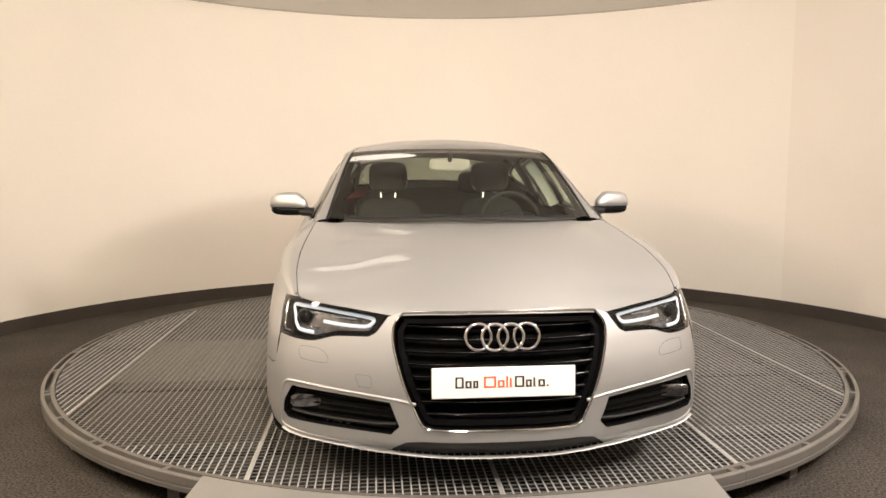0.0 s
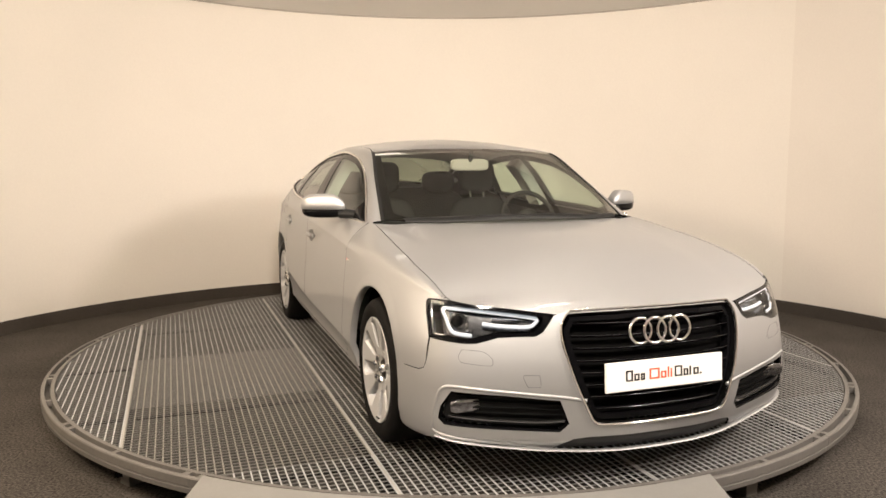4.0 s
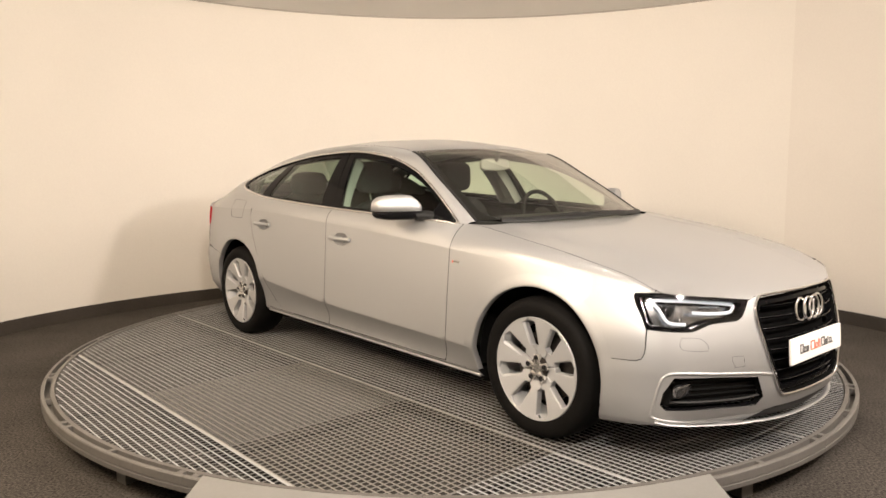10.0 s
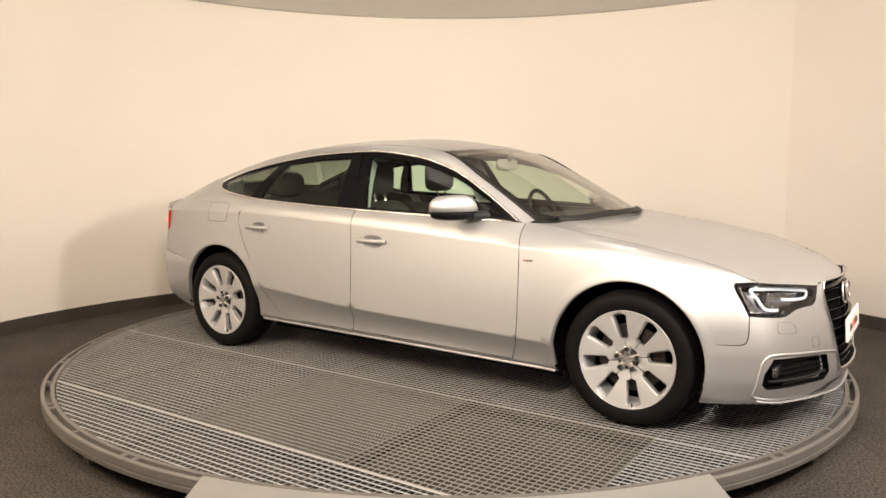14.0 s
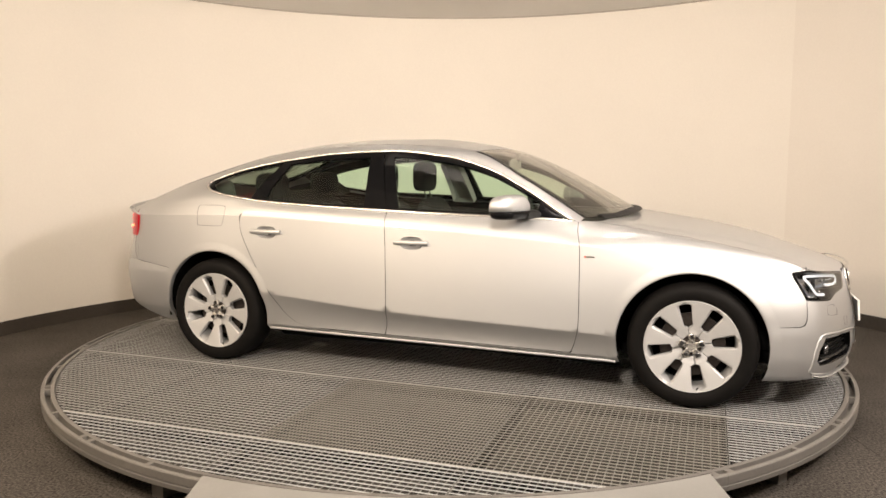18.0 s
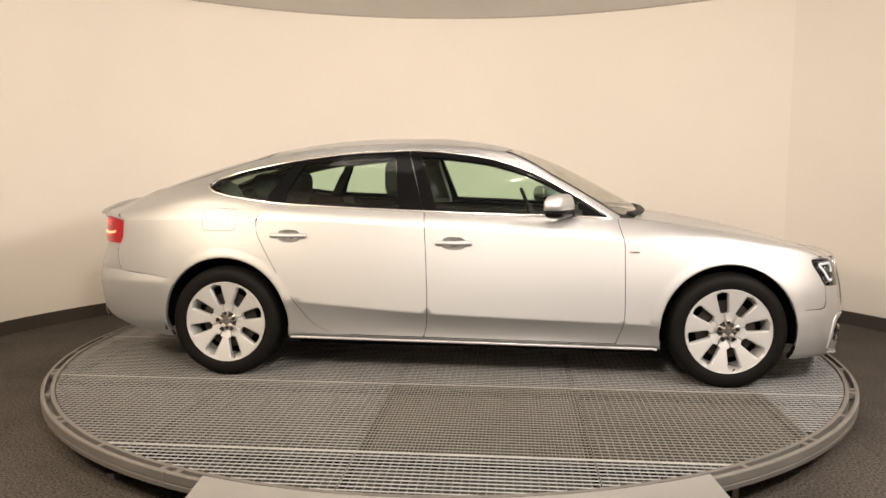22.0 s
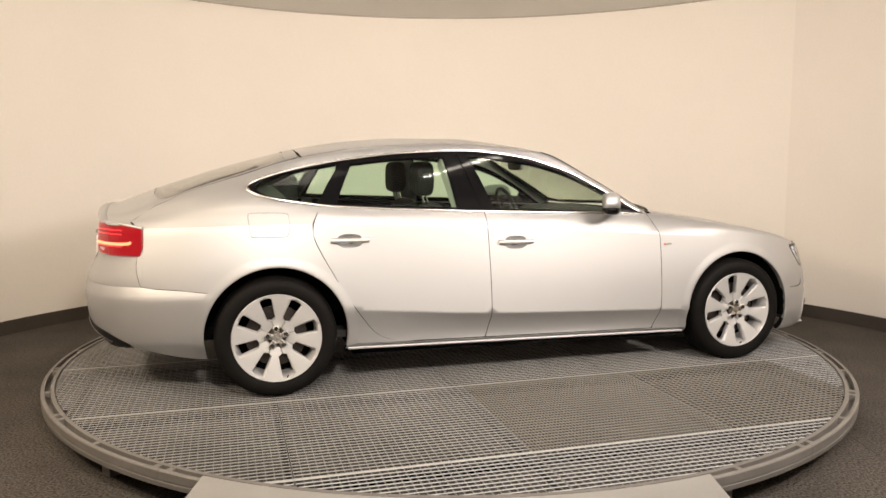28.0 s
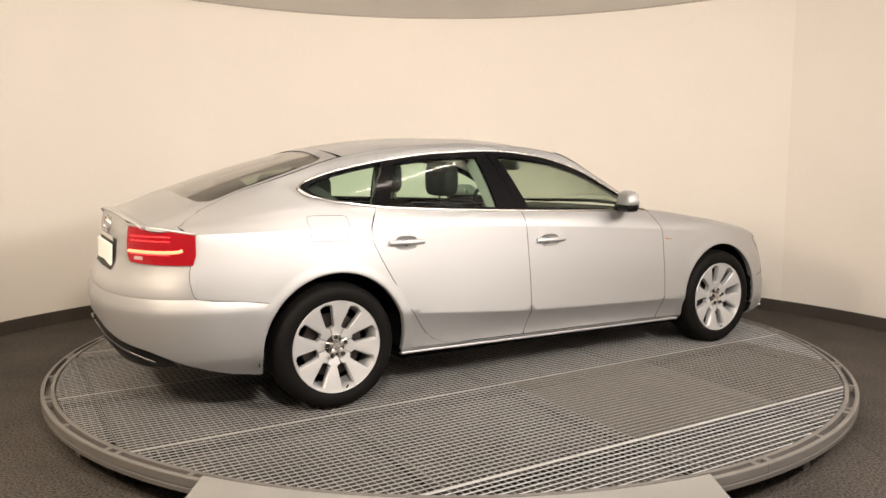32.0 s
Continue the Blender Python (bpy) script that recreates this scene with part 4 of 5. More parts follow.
# ---------------------------------------------------------------- side glass
arc_line = lambda x0, x1, n=14, v=1.9: [(x0 + (x1 - x0) * i / n, v) for i in range(n + 1)]
w_front = [(-.205, .09), (.66, .09), (.735, .25)] + arc_line(.695, -.305)
w_rear = [(-.395, .09), (-1.085, .09), (-1.06, .7), (-.985, 1.9)] + arc_line(-.98, -.43)
w_quarter = [(-1.175, .10), (-1.36, .10), (-1.43, .25), (-1.475, .75), (-1.49, 1.2), (-1.47, 1.55), (-1.42, 1.75), (-1.34, 1.88), (-1.2, 1.9), (-1.045, 1.9), (-1.095, 1.3)]
for s in (False, True):
    dr = DOORS_F[s]
    panel("window", upper, w_front, M_GLASS, dr, "green-tinted side window", left=s, step=.06, depth=.004, lift=-.004)
    panel("window", upper, w_rear, M_GLASS, DOORS_R[s], "green-tinted side window", left=s, step=.06, depth=.004, lift=-.004)
    panel("quarter_window", upper, w_quarter, M_GLASS, car, "dark tinted quarter window", left=s, step=.05, depth=.004, lift=-.004)
    # window frames in black
    fr = [(-.262, 0.02), (.70, .02), (.775, .25), (.772, 1.98)] + arc_line(.75, -.36, 20, 1.985)
    panel("window_frame", upper, fr, M_BLACK_GLOSS, dr, left=s, holes=[[(-.190, .12), (.600, .12)] + arc_line(.600, -.290, 14, 1.80)], step=.03, depth=.02, lift=-.001)
    fr = [(-.262, .02), (-1.16, .02), (-1.15, .5), (-1.09, 1.3), (-1.03, 1.985)] + arc_line(-1.0, -.37, 14, 1.985)
    panel("window_frame", upper, fr, M_BLACK_GLOSS, DOORS_R[s], left=s, holes=[[(-.405, .12), (-1.07, .12), (-1.045, .7), (-.975, 1.80)] + arc_line(-.96, -.44, 10, 1.80)], step=.03, depth=.02, lift=-.001)
    fr = [(-1.165, .02), (-1.40, .02), (-1.47, .25), (-1.515, .8), (-1.525, 1.25), (-1.505, 1.65), (-1.45, 1.9), (-1.34, 1.985), (-1.035, 1.985), (-1.10, 1.3)]
    panel("quarter_frame", upper, fr, M_BLACK_GLOSS, car, left=s, holes=[w_quarter], step=.03, depth=.02, lift=-.001)
    # bright strip along window arc and belt
    loop = ([(.79, 1.6), (.77, 2.0)] + arc_line(.70, -1.40, 40, 2.0) + [(-1.47, 1.92), (-1.515, 1.66), (-1.533, 1.25), (-1.522, .8), (-1.48, .30), (-1.41, .05)]
            + [(-1.36 + 2.13 * i / 36, -.0) for i in range(37)])
    strip("window_surround", upper, loop, .0075, .007, M_SATIN, car, "satin bright window surround", left=s, lift=.0055, closed=True)

# door handles
for s in (False, True):
    for dr, (x, z) in ((DOORS_F[s], HANDLES[0]), (DOORS_R[s], HANDLES[1])):
        p, n = surface_normal(lower, x, v_at(lower, x, z))
        sg = 1 if s else -1
        y = abs(p.y)
        bm = bmesh.new()
        rings = []
        for k in (1.0, .97, .90, .75, .5, .2):
            row = []
            for u, w in xz(lower, cup_line(x, z, k)):
                p, n = surface_normal(lower, u, w)
                p = p - n * (.024 * (1 - k ** 3) ** .8)
                row.append(bm.verts.new((p.x, p.y * -sg, p.z)))
            rings.append(row)
        for A, B in zip(rings, rings[1:]):
            for q in range(len(A)):
                bm.faces.new((A[q], A[(q + 1) % len(A)], B[(q + 1) % len(A)], B[q]))
        bm.faces.new(rings[-1])
        part("handle_cup", bm, M_PAINT, dr, smooth=True)
        pts = [(x - .100 + .2 * i / 12, sg * (y + .010 + .012 * math.sin(math.pi * i / 12)), z + .004) for i in range(13)]
        part("door_handle", tube(bmesh.new(), pts, .011, .013, (0, 0, 1), 12), M_PAINT, dr, angle=50)

# badge on the wings: plain bars
for s in (False, True):
    v = v_at(lower, .89, .745)
    p, n = surface_normal(lower, .89, v)
    sg = 1 if s else -1
    bm = bmesh.new()
    add_box(bm, .866, .872, sg * (abs(p.y) - .002), sg * (abs(p.y) + .003), .738, .750)
    part("wing_badge", bm, M_ORANGE, car, "small red badge bar")
    bm = bmesh.new()
    add_box(bm, .874, .918, sg * (abs(p.y) - .002), sg * (abs(p.y) + .003), .740, .748)
    part("wing_badge", bm, M_SATIN, car, "small bright badge bar")

# fuel flap: a groove line on the right quarter
for dx in (-1.528, -1.324):
    strip("fuel_flap_joint", rear_upper, [(dx, .0), (dx - .004, .35), (dx - .006, .7)], .0008, .0008, M_UNDER, car)
strip("fuel_flap_joint", rear_upper, smooth_line([(-1.534, .7), (-1.528, .84), (-1.505, .90), (-1.43, .90), (-1.355, .90), (-1.335, .84), (-1.330, .7)], 4), .0008, .0008, M_UNDER, car)
strip("fuel_flap_joint", lower, smooth_line([(-1.528, 3.98), (-1.520, 3.78), (-1.50, 3.73), (-1.36, 3.72), (-1.335, 3.78), (-1.325, 3.98)], 5), .0011, .001, M_UNDER, car)

# ---------------------------------------------------------------- front end
# grille
panel("grille_back", front, GR, M_UNDER, car, both=True, step=.06, depth=0, lift=-.060)
grille = panel("grille", front, [(0, .275), (.27, .275), (.293, .30), (.35, .42), (.393, .55), (.400, .61), (.375, .655), (0, .668), (0, .652), (.360, .640), (.378, .61), (.372, .56), (.330, .43), (.278, .315), (.258, .296), (0, .296)],
               M_BLACK_GLOSS, car, "gloss black grille with chrome surround", both=True, step=.03, depth=.03, lift=-.012)
def grille_half(z):
    return float(np.interp(z, (.262, .30, .42, .55, .61, .66), (.26, .300, .355, .398, .405, .37)))
for k in range(8):
    z = .315 + .045 * k
    w = grille_half(z) - .01
    pts, ups = on_surface(front, [(-w + 2 * w * i / 24, z) for i in range(25)], -.026)
    slat = part("slat", tube(bmesh.new(), pts, .0045, .014, ups, 8), M_BLACK_GLOSS, grille, angle=50)
    # metal line added along each slat in place of its highlight
    pts, ups = on_surface(front, [(-w + .02 + 2 * (w - .02) * i / 24, z + .003) for i in range(25)], -.013)
    part("slat_edge", tube(bmesh.new(), pts, .0009, .0009, ups, 6), M_DARK_CHROME, slat, "thin metal strip for the highlight along the slat", angle=60)
ring = smooth_line(GR, 4)
ring = ring + [(-u, v) for u, v in ring[::-1]][1:-1]
strip("chrome_surround", front, ring, .0048, .0055, M_CHROME, grille, "chrome grille surround", lift=.006, closed=True)
# four plain rings
for k in range(4):
    cy = -.0878 + .0585 * k
    cx = 2.205
    pts = [(cx + .0 - .012 * (cy / .1) ** 2 - .05 * math.sin(a) * .10, cy + .047 * math.cos(a), .594 + .047 * math.sin(a)) for a in [2 * math.pi * i / 36 for i in range(36)]]
    part("ring", tube(bmesh.new(), pts, .006, .0065, (1, 0, 0), 10, closed=True), M_CHROME, grille, "chrome ring", angle=60)

# number plate carrier with a show plate
plate = part("plate", box(-.006, .006, -.26, .26, -.055, .055, .004), M_PLATE, car, "white show plate with black and red lettering bars", at=pose(2.235, 0, .437, 0, -4, 0))
pos = -.176
for k, (w, tall) in enumerate(((.030, .040), (.022, .026), (.018, .026), (.044, .040), (.024, .026), (.007, .040), (.012, .034), (.034, .040), (.021, .026), (.012, .034), (.024, .026), (.007, .007))):
    pos += .014 if k == 3 else 0
    m = M_ORANGE if 3 <= k <= 6 else M_INK
    bm = box(.0062, .0075, pos, pos + min(w, .0068), -.018, -.018 + tall)
    if w > .015:  # an open oblong
        add_box(bm, .0062, .0075, pos + w - .0068, pos + w, -.018, -.018 + tall)
        add_box(bm, .0062, .0074, pos + .0056, pos + w - .0056, -.018, -.0125)
        add_box(bm, .0062, .0074, pos + .0056, pos + w - .0056, -.0235 + tall, -.018 + tall)
    part("lettering_bar", bm, m, plate)
    pos += w + .0062

# headlights
for s in (False, True):
    hl = panel("headlight", front, HL, M_BLACK_GLOSS, car, "headlight with a lit white daylight strip", left=s, step=.03, depth=0, lift=-.055)
    panel("headlight_rim", front, HL, M_BLACK_GLOSS, hl, left=s, step=.02, depth=.05, lift=-.001,
          holes=[[(.972, .691), (.873, .694), (.732, .682), (.573, .665), (.475, .653), (.487, .622), (.512, .600), (.576, .595), (.65, .592), (.70, .580), (.735, .569), (.765, .568), (.917, .578), (.938, .618), (.963, .66)]])
    panel("reflector", front, [(.95, .68), (.60, .655), (.50, .64), (.53, .605), (.66, .600), (.75, .575), (.90, .585)], material("lamp_reflector", (.30, .30, .31), .22, metal=1.0, grain=.5, scale=60), hl, left=s, step=.03, depth=0, lift=-.052)
    drl = smooth_line([(.745, .586), (.80, .590), (.835, .601), (.873, .642), (.905, .680), (.815, .682), (.734, .678), (.605, .664), (.506, .650), (.508, .632), (.535, .620), (.625, .622), (.705, .630)], 5)
    strip("daylight_strip", front, drl, .0068, .004, M_DRL, hl, "lit white daylight strip", lift=-.022, left=s)
    strip("outer_strip", front, smooth_line([(.860, .583), (.918, .586), (.942, .632), (.965, .686)], 5), .0028, .003, M_CHROME, hl, left=s, lift=-.012)
    for u, z, r in ((.820, .640, .027),):
        p, n = surface_normal(front, u, z)
        p = p - n * .044
        c = (p.x, -p.y if s else p.y, p.z)
        part("projector_lens", ellipsoid(bmesh.new(), c, (r * .7, r, r)), M_BLACK_GLOSS, hl, smooth=True)
        pts = [(c[0] + r * .45, c[1] + r * 1.12 * math.cos(a), c[2] + r * 1.12 * math.sin(a)) for a in [2 * math.pi * i / 24 for i in range(24)]]
        part("projector_ring", tube(bmesh.new(), pts, r * .09, r * .09, (1, 0, 0), 8, closed=True), M_DARK_CHROME, hl, angle=60)
    # tiny chrome beads added for the sparkles inside the lamp
    for u, z, r in ((.775, .660, .006), (.765, .605, .007), (.850, .662, .005)):
        p, n = surface_normal(front, u, z)
        p = p - n * .036
        part("reflector_bead", ellipsoid(bmesh.new(), (p.x, -p.y if s else p.y, p.z), (r, r, r), 1.0, 10, 6), M_CHROME, hl, smooth=True)
    strip("blade_reflector", front, [(.57 + .10 * i / 8, .646 + .004 * i / 8) for i in range(9)], .004, .006, M_CHROME, hl, lift=-.030, left=s)
    panel("lens", front, HL, M_LENS, hl, "clear lens", left=s, step=.04, depth=.003, lift=.001)
    # fog lamp recess
    fg = panel("fog_recess", front, fog, M_BLACK, car, "black fog lamp recess with a lamp", left=s, step=.04, depth=0, lift=-.040)
    strip("fog_surround", front, smooth_line(fog + fog[:1], 3)[:-1], .004, .012, M_BLACK_GLOSS, fg, left=s, lift=-.014, closed=True)
    for k in range(5):
        z = .262 + .022 * k
        strip("fog_slat", front, [(.40 + .40 * i / 8, z + .012 * i / 8) for i in range(9)], .003, .006, M_UNDER, fg, left=s, lift=-.033)
    p, n = surface_normal(front, .760, .322)
    p = p - n * .032
    c = (p.x, -p.y if s else p.y, p.z)
    part("fog_lamp", ellipsoid(bmesh.new(), c, (.014, .068, .027), .5), material("fog_lens", (.16, .16, .17), .15, metal=.9, coat=1.0, grain=.8, scale=45), fg, "dark fog lamp", smooth=True)
    strip("fog_strake", front, smooth_line([(.395, .268), (.50, .262), (.70, .270), (.83, .280)], 4), .006, .008, M_BLACK, fg, left=s, lift=-.016)
    # washer cover and tow cover lines
    strip("washer_joint", front, smooth_line([(.780, .535), (.72, .532), (.69, .524), (.666, .505), (.664, .485), (.680, .479), (.765, .486), (.785, .495), (.792, .514)], 4), .0005, .0005, M_UNDER, car, left=s, closed=True)
    if not s:
        strip("tow_cover_joint", front, smooth_line([(.547, .446), (.497, .445), (.490, .440), (.486, .408), (.492, .402), (.530, .402), (.537, .408), (.551, .438)], 3), 0.0005, .0005, M_UNDER, car, closed=True)

# ---------------------------------------------------------------- tail
for s in (False, True):
    TL = [(0.909, .900), (.763, .916), (.604, .926), (.498, .928), (.485, .900), (.498, .80), (.516, .770), (.538, .758), (.719, .755), (0.898, .757), (0.911, .80)]
    tl = panel("tail_light", rear_lid, TL, M_RED, car, "lit red tail light", left=s, step=.04, depth=.02, lift=.008)
    panel("lamp_housing", rear_lid, [(u * 1.0, v) for u, v in TL], M_UNDER, tl, left=s, step=.05, depth=0, lift=-.03)
    strip("light_bar", rear_lid, smooth_line([(.516, .812), (.586, .812), (.693, .812), (.790, .814), (.835, .818), (.852, .824)], 4), .0075, .004, M_RED_LIT, tl, "glowing light bar", left=s, lift=.010)
    panel("reverse_lamp", rear_lid, [(.569, .774), (.631, .774), (.631, .790), (.569, .790)], material("grey_lens", (.45, .28, .28), .1, coat=.8), tl, left=s, step=.03, depth=.003, lift=.010)
    for z in (.801, .862, .882):
        strip("led_row", rear_lid, [(.53 + .26 * i / 6, z) for i in range(7)], .003, .003, material("lit_red_led", (.8, .02, .03), .3, emit=(1.0, .04, .05), emit_power=.55), tl, left=s, lift=.009)
for s in (False, True):
    strip("lamp_ledge", rear_lid, smooth_line([(.470, .930), (.60, .925), (.763, .915), (.860, .904), (.912, .897)], 5), .008, .009, M_PAINT, car, left=s, lift=.002)
part("rear_plate", box(-.005, .005, -.26, .26, -.055, .055, .004), M_PLATE, car, "white show plate on the tailgate", at=pose(-2.336, 0, .765, 0, 3, 0))
# no hollow here: a flat black sheet gives the recess its shade
panel("plate_recess", rear_lid, [(-.285, .695), (.285, .695), (.30, .84), (-.30, .84)], M_BLACK, car, "flat dark sheet for the shade of the plate recess", step=.05, depth=0, lift=.003)
pts = [(-2.328, -.30 + .60 * i / 12, .848) for i in range(13)]
part("tailgate_strip", tube(bmesh.new(), pts, .012, .006, (1, 0, 0), 8), M_CHROME, car, "chrome strip above the plate", angle=50)
for k in range(4):
    cy = -.0878 + .0585 * k
    pts = [(-2.320 + .05 * math.sin(a) * .2, cy + .042 * math.cos(a), .905 + .036 * math.sin(a)) for a in [2 * math.pi * i / 28 for i in range(28)]]
    part("ring", tube(bmesh.new(), pts, .005, .005, (1, 0, 0), 8, closed=True), M_CHROME, tail, "chrome ring", angle=60)

# ---------------------------------------------------------------- underbody and inner shell
def shell(name, f, u0, u1, v0, v1, nu, nv, lift, mat):
    """A dark inner skin just behind the panels, so that the joints read dark."""
    for s in (1, -1):
        bm = bmesh.new()
        rows = []
        for i in range(nu + 1):
            u = u0 + (u1 - u0) * i / nu
            row = []
            for j in range(nv + 1):
                p, n = surface_normal(f, u, v0 + (v1 - v0) * j / nv)
                p = p - n * lift
                row.append(bm.verts.new((p.x, p.y * s, p.z)))
            rows.append(row)
        for i in range(nu):
            for j in range(nv):
                bm.faces.new((rows[i][j], rows[i + 1][j], rows[i + 1][j + 1], rows[i][j + 1]))
        part(name, bm, mat, car)


shell("inner_side", lower, -1.02, 1.03, .3, 5.9, 30, 14, .022, M_UNDER)
shell("inner_wing", lower, 1.03, 1.72, 4.0, 6.0, 12, 4, .022, M_UNDER)
shell("inner_quarter", lower, -2.0, -1.02, 3.6, 4.0, 12, 3, .022, M_UNDER)
shell("inner_quarter_top", rear_upper, -2.06, -1.10, 0, 1.9, 14, 5, .024, M_UNDER)
part("floor_pan", box(-1.0, 1.02, -.80, .80, .175, .25, .02), M_UNDER, car, "black underbody")
part("front_tray", box(1.02, 2.0, -.56, .56, .175, .25, .02), M_UNDER, car)
part("rear_tray", box(-2.2, -1.0, -.58, .58, .27, .34, .02), M_UNDER, car)
part("boot_lining", box(-2.10, -1.30, -.58, .58, .30, .88, .05), M_UNDER, car)
part("bulkhead", box(1.0, 1.03, -.70, .70, .25, .89), M_UNDER, car)
part("cowl", box(.86, 1.03, -.60, .60, .80, .885), M_BLACK, car, "black cowl panel")
for cx, cz, r in (AF, AR):
    for sg in (-1, 1):
        bm = bmesh.new()
        A = arch(cx, cz, r + .015, -10, 190, 24)
        for i in range(24):
            q = [bm.verts.new((A[j][0], sg * y, A[j][1])) for j, y in ((i, .855), (i + 1, .855), (i + 1, .56), (i, .56))]
            bm.faces.new(q)
        bmesh.ops.remove_doubles(bm, verts=bm.verts[:], dist=1e-5)
        q = [bm.verts.new((x, sg * .56, z)) for x, z in A]
        bm.faces.new(q)
        part("wheel_arch_liner", bm, M_UNDER, car)


def side_y(x, z):
    """Half width of the body's side at x and z, bumpers included."""
    if x > AF[0] and z < .44:
        return abs(front(a_at(front, x, z), z)[1])
    if x < AR[0] and z < .557:
        return abs(rear(a_at(rear, x, z), z)[1])
    return abs(lower(x, v_at(lower, x, z))[1])


FLARE = ((-.003, -.030), (-.003, .001), (-.001, .0024), (.004, .0030), (.012, .0030), (.022, .0024), (.032, .0016), (.042, .0009), (.052, .0004))
for (cx, cz, r), a0, a1 in ((AF, -12, 193), (AR, -11, 192)):
    for sg in (-1, 1):
        bm = bmesh.new()
        rows = []
        for i in range(57):
            a = radians(a0 + (a1 - a0) * i / 56)
            row = []
            for dr, dy in FLARE:
                x, z = cx + (r + dr) * math.cos(a), cz + (r + dr) * math.sin(a)
                row.append(bm.verts.new((x, sg * (side_y(x, z) + dy), z)))
            rows.append(row)
        for i in range(56):
            for k in range(len(FLARE) - 1):
                bm.faces.new((rows[i][k], rows[i + 1][k], rows[i + 1][k + 1], rows[i][k + 1]))
        part("arch_flare", bm, M_PAINT, car, angle=60)

# ---------------------------------------------------------------- wheels
def wheel_part():
    w = new("wheel")
    w.parent = car
    tagged(w, "silver eight-spoke alloy wheel with black tyre")
    prof = [(.232, -.100), (.245, -.108), (.272, -.112), (.296, -.106), (.309, -.092), (.316, -.070), (.3195, -.03), (.3195, .03), (.316, .070), (.300, .10), (.26, .108), (.232, .10)]
    bm = bmesh.new()
    n = 64
    rings = [[bm.verts.new((r * math.cos(2 * math.pi * i / n), y, r * math.sin(2 * math.pi * i / n))) for r, y in prof] for i in range(n)]
    for i in range(n):
        for j in range(len(prof)):
            k = (j + 1) % len(prof)
            bm.faces.new((rings[i][j], rings[(i + 1) % n][j], rings[(i + 1) % n][k], rings[i][k]))
    part("tyre", bm, M_RUBBER, w, "black tyre", angle=50)
    # barrel and lip
    prof = [(.232, -.104), (.229, -.107), (.225, -.105), (.219, -.098), (.212, -.085), (.205, -.03), (.20, .09), (.23, .10), (.234, .09), (.212, -.02)]
    bm = bmesh.new()
    rings = [[bm.verts.new((r * math.cos(2 * math.pi * i / n), y, r * math.sin(2 * math.pi * i / n))) for r, y in prof] for i in range(n)]
    for i in range(n):
        for j in range(len(prof) - 1):
            bm.faces.new((rings[i][j], rings[(i + 1) % n][j], rings[(i + 1) % n][j + 1], rings[i][j + 1]))
    part("rim", bm, M_ALLOY, w, "silver alloy rim", angle=40)
    # eight broad spokes between openings
    for k in range(8):
        a = 2 * math.pi * k / 8
        bm = bmesh.new()
        rows = []
        for i in range(37):
            t = i / 36
            r = .052 + (.2295 - .052) * t
            full = math.tan(math.pi / 8) * r
            op = 0.0 if r < .096 else (.0225 + .0120 * (r - .096) / .11) * min(1, ((r - .096) / .007)) ** .4
            if r > .209:
                op *= max(0, (.217 - r) / .008) ** .4
            half = max(full - op, .010)
            yy = -.070 - .036 * t ** .8
            mid = yy - .0022 * math.sin(math.pi * min(1, t * 1.05))
            row = []
            for q, dy in ((-1.0, .034), (-1.0, .010), (-.80, .0), (0, mid - yy), (.88, .0), (1.0, .004), (1.0, .034)):
                fi = math.atan2(half * q, r)
                row.append(bm.verts.new((r * math.cos(fi), yy + dy, r * math.sin(fi))))
            rows.append(row)
        for i in range(36):
            for j in range(6):
                bm.faces.new((rows[i][j], rows[i + 1][j], rows[i + 1][j + 1], rows[i][j + 1]))
        bm.faces.new(rows[0])
        bm.faces.new(rows[-1][::-1])
        bmesh.ops.rotate(bm, verts=bm.verts, matrix=Matrix.Rotation(a, 3, "Y"))
        part("spoke", bm, M_ALLOY, w, angle=16)
    bm = bmesh.new()
    bmesh.ops.create_cone(bm, cap_ends=True, segments=32, radius1=.052, radius2=.046, depth=.03, matrix=Matrix.Translation((0, -.066, 0)) @ Matrix.Rotation(radians(90), 4, "X"))
    part("hub", bm, M_DISC, w, angle=40)
    bm = bmesh.new()
    bmesh.ops.create_cone(bm, cap_ends=True, segments=24, radius1=.030, radius2=.026, depth=.012, matrix=Matrix.Translation((0, -.088, 0)) @ Matrix.Rotation(radians(90), 4, "X"))
    part("centre_cap", bm, M_SATIN, w, "bright centre cap", angle=40)
    for k in range(5):
        a = radians(102 + 72 * k)
        R = Matrix.Rotation(-a, 4, "Y")
        bm = box(.018, .064, -.096, -.074, -.0165, .0165, .006)
        bmesh.ops.transform(bm, matrix=R, verts=bm.verts)
        part("star_arm", bm, M_SATIN, w, angle=40)
        bm = bmesh.new()
        bmesh.ops.create_cone(bm, cap_ends=True, segments=12, radius1=.0115, radius2=.010, depth=.006,
                              matrix=R @ Matrix.Translation((.049, -.098, 0)) @ Matrix.Rotation(radians(90), 4, "X"))
        part("wheel_bolt", bm, M_DARK_CHROME, w, angle=40)
    bm = tube(bmesh.new(), [(.218 * math.cos(radians(-70)), -.100, .218 * math.sin(radians(-70))), (.205 * math.cos(radians(-68)), -.112, .205 * math.sin(radians(-68)))], .004, .004, (0, 1, 0), 8)
    part("valve", bm, M_BLACK, w, "black tyre valve")
    bm = bmesh.new()
    bmesh.ops.create_cone(bm, cap_ends=True, segments=40, radius1=.160, radius2=.160, depth=.02, matrix=Matrix.Translation((0, -.02, 0)) @ Matrix.Rotation(radians(90), 4, "X"))
    part("brake_disc", bm, M_DISC, w, "worn steel brake disc", angle=40)
    bm = bmesh.new()
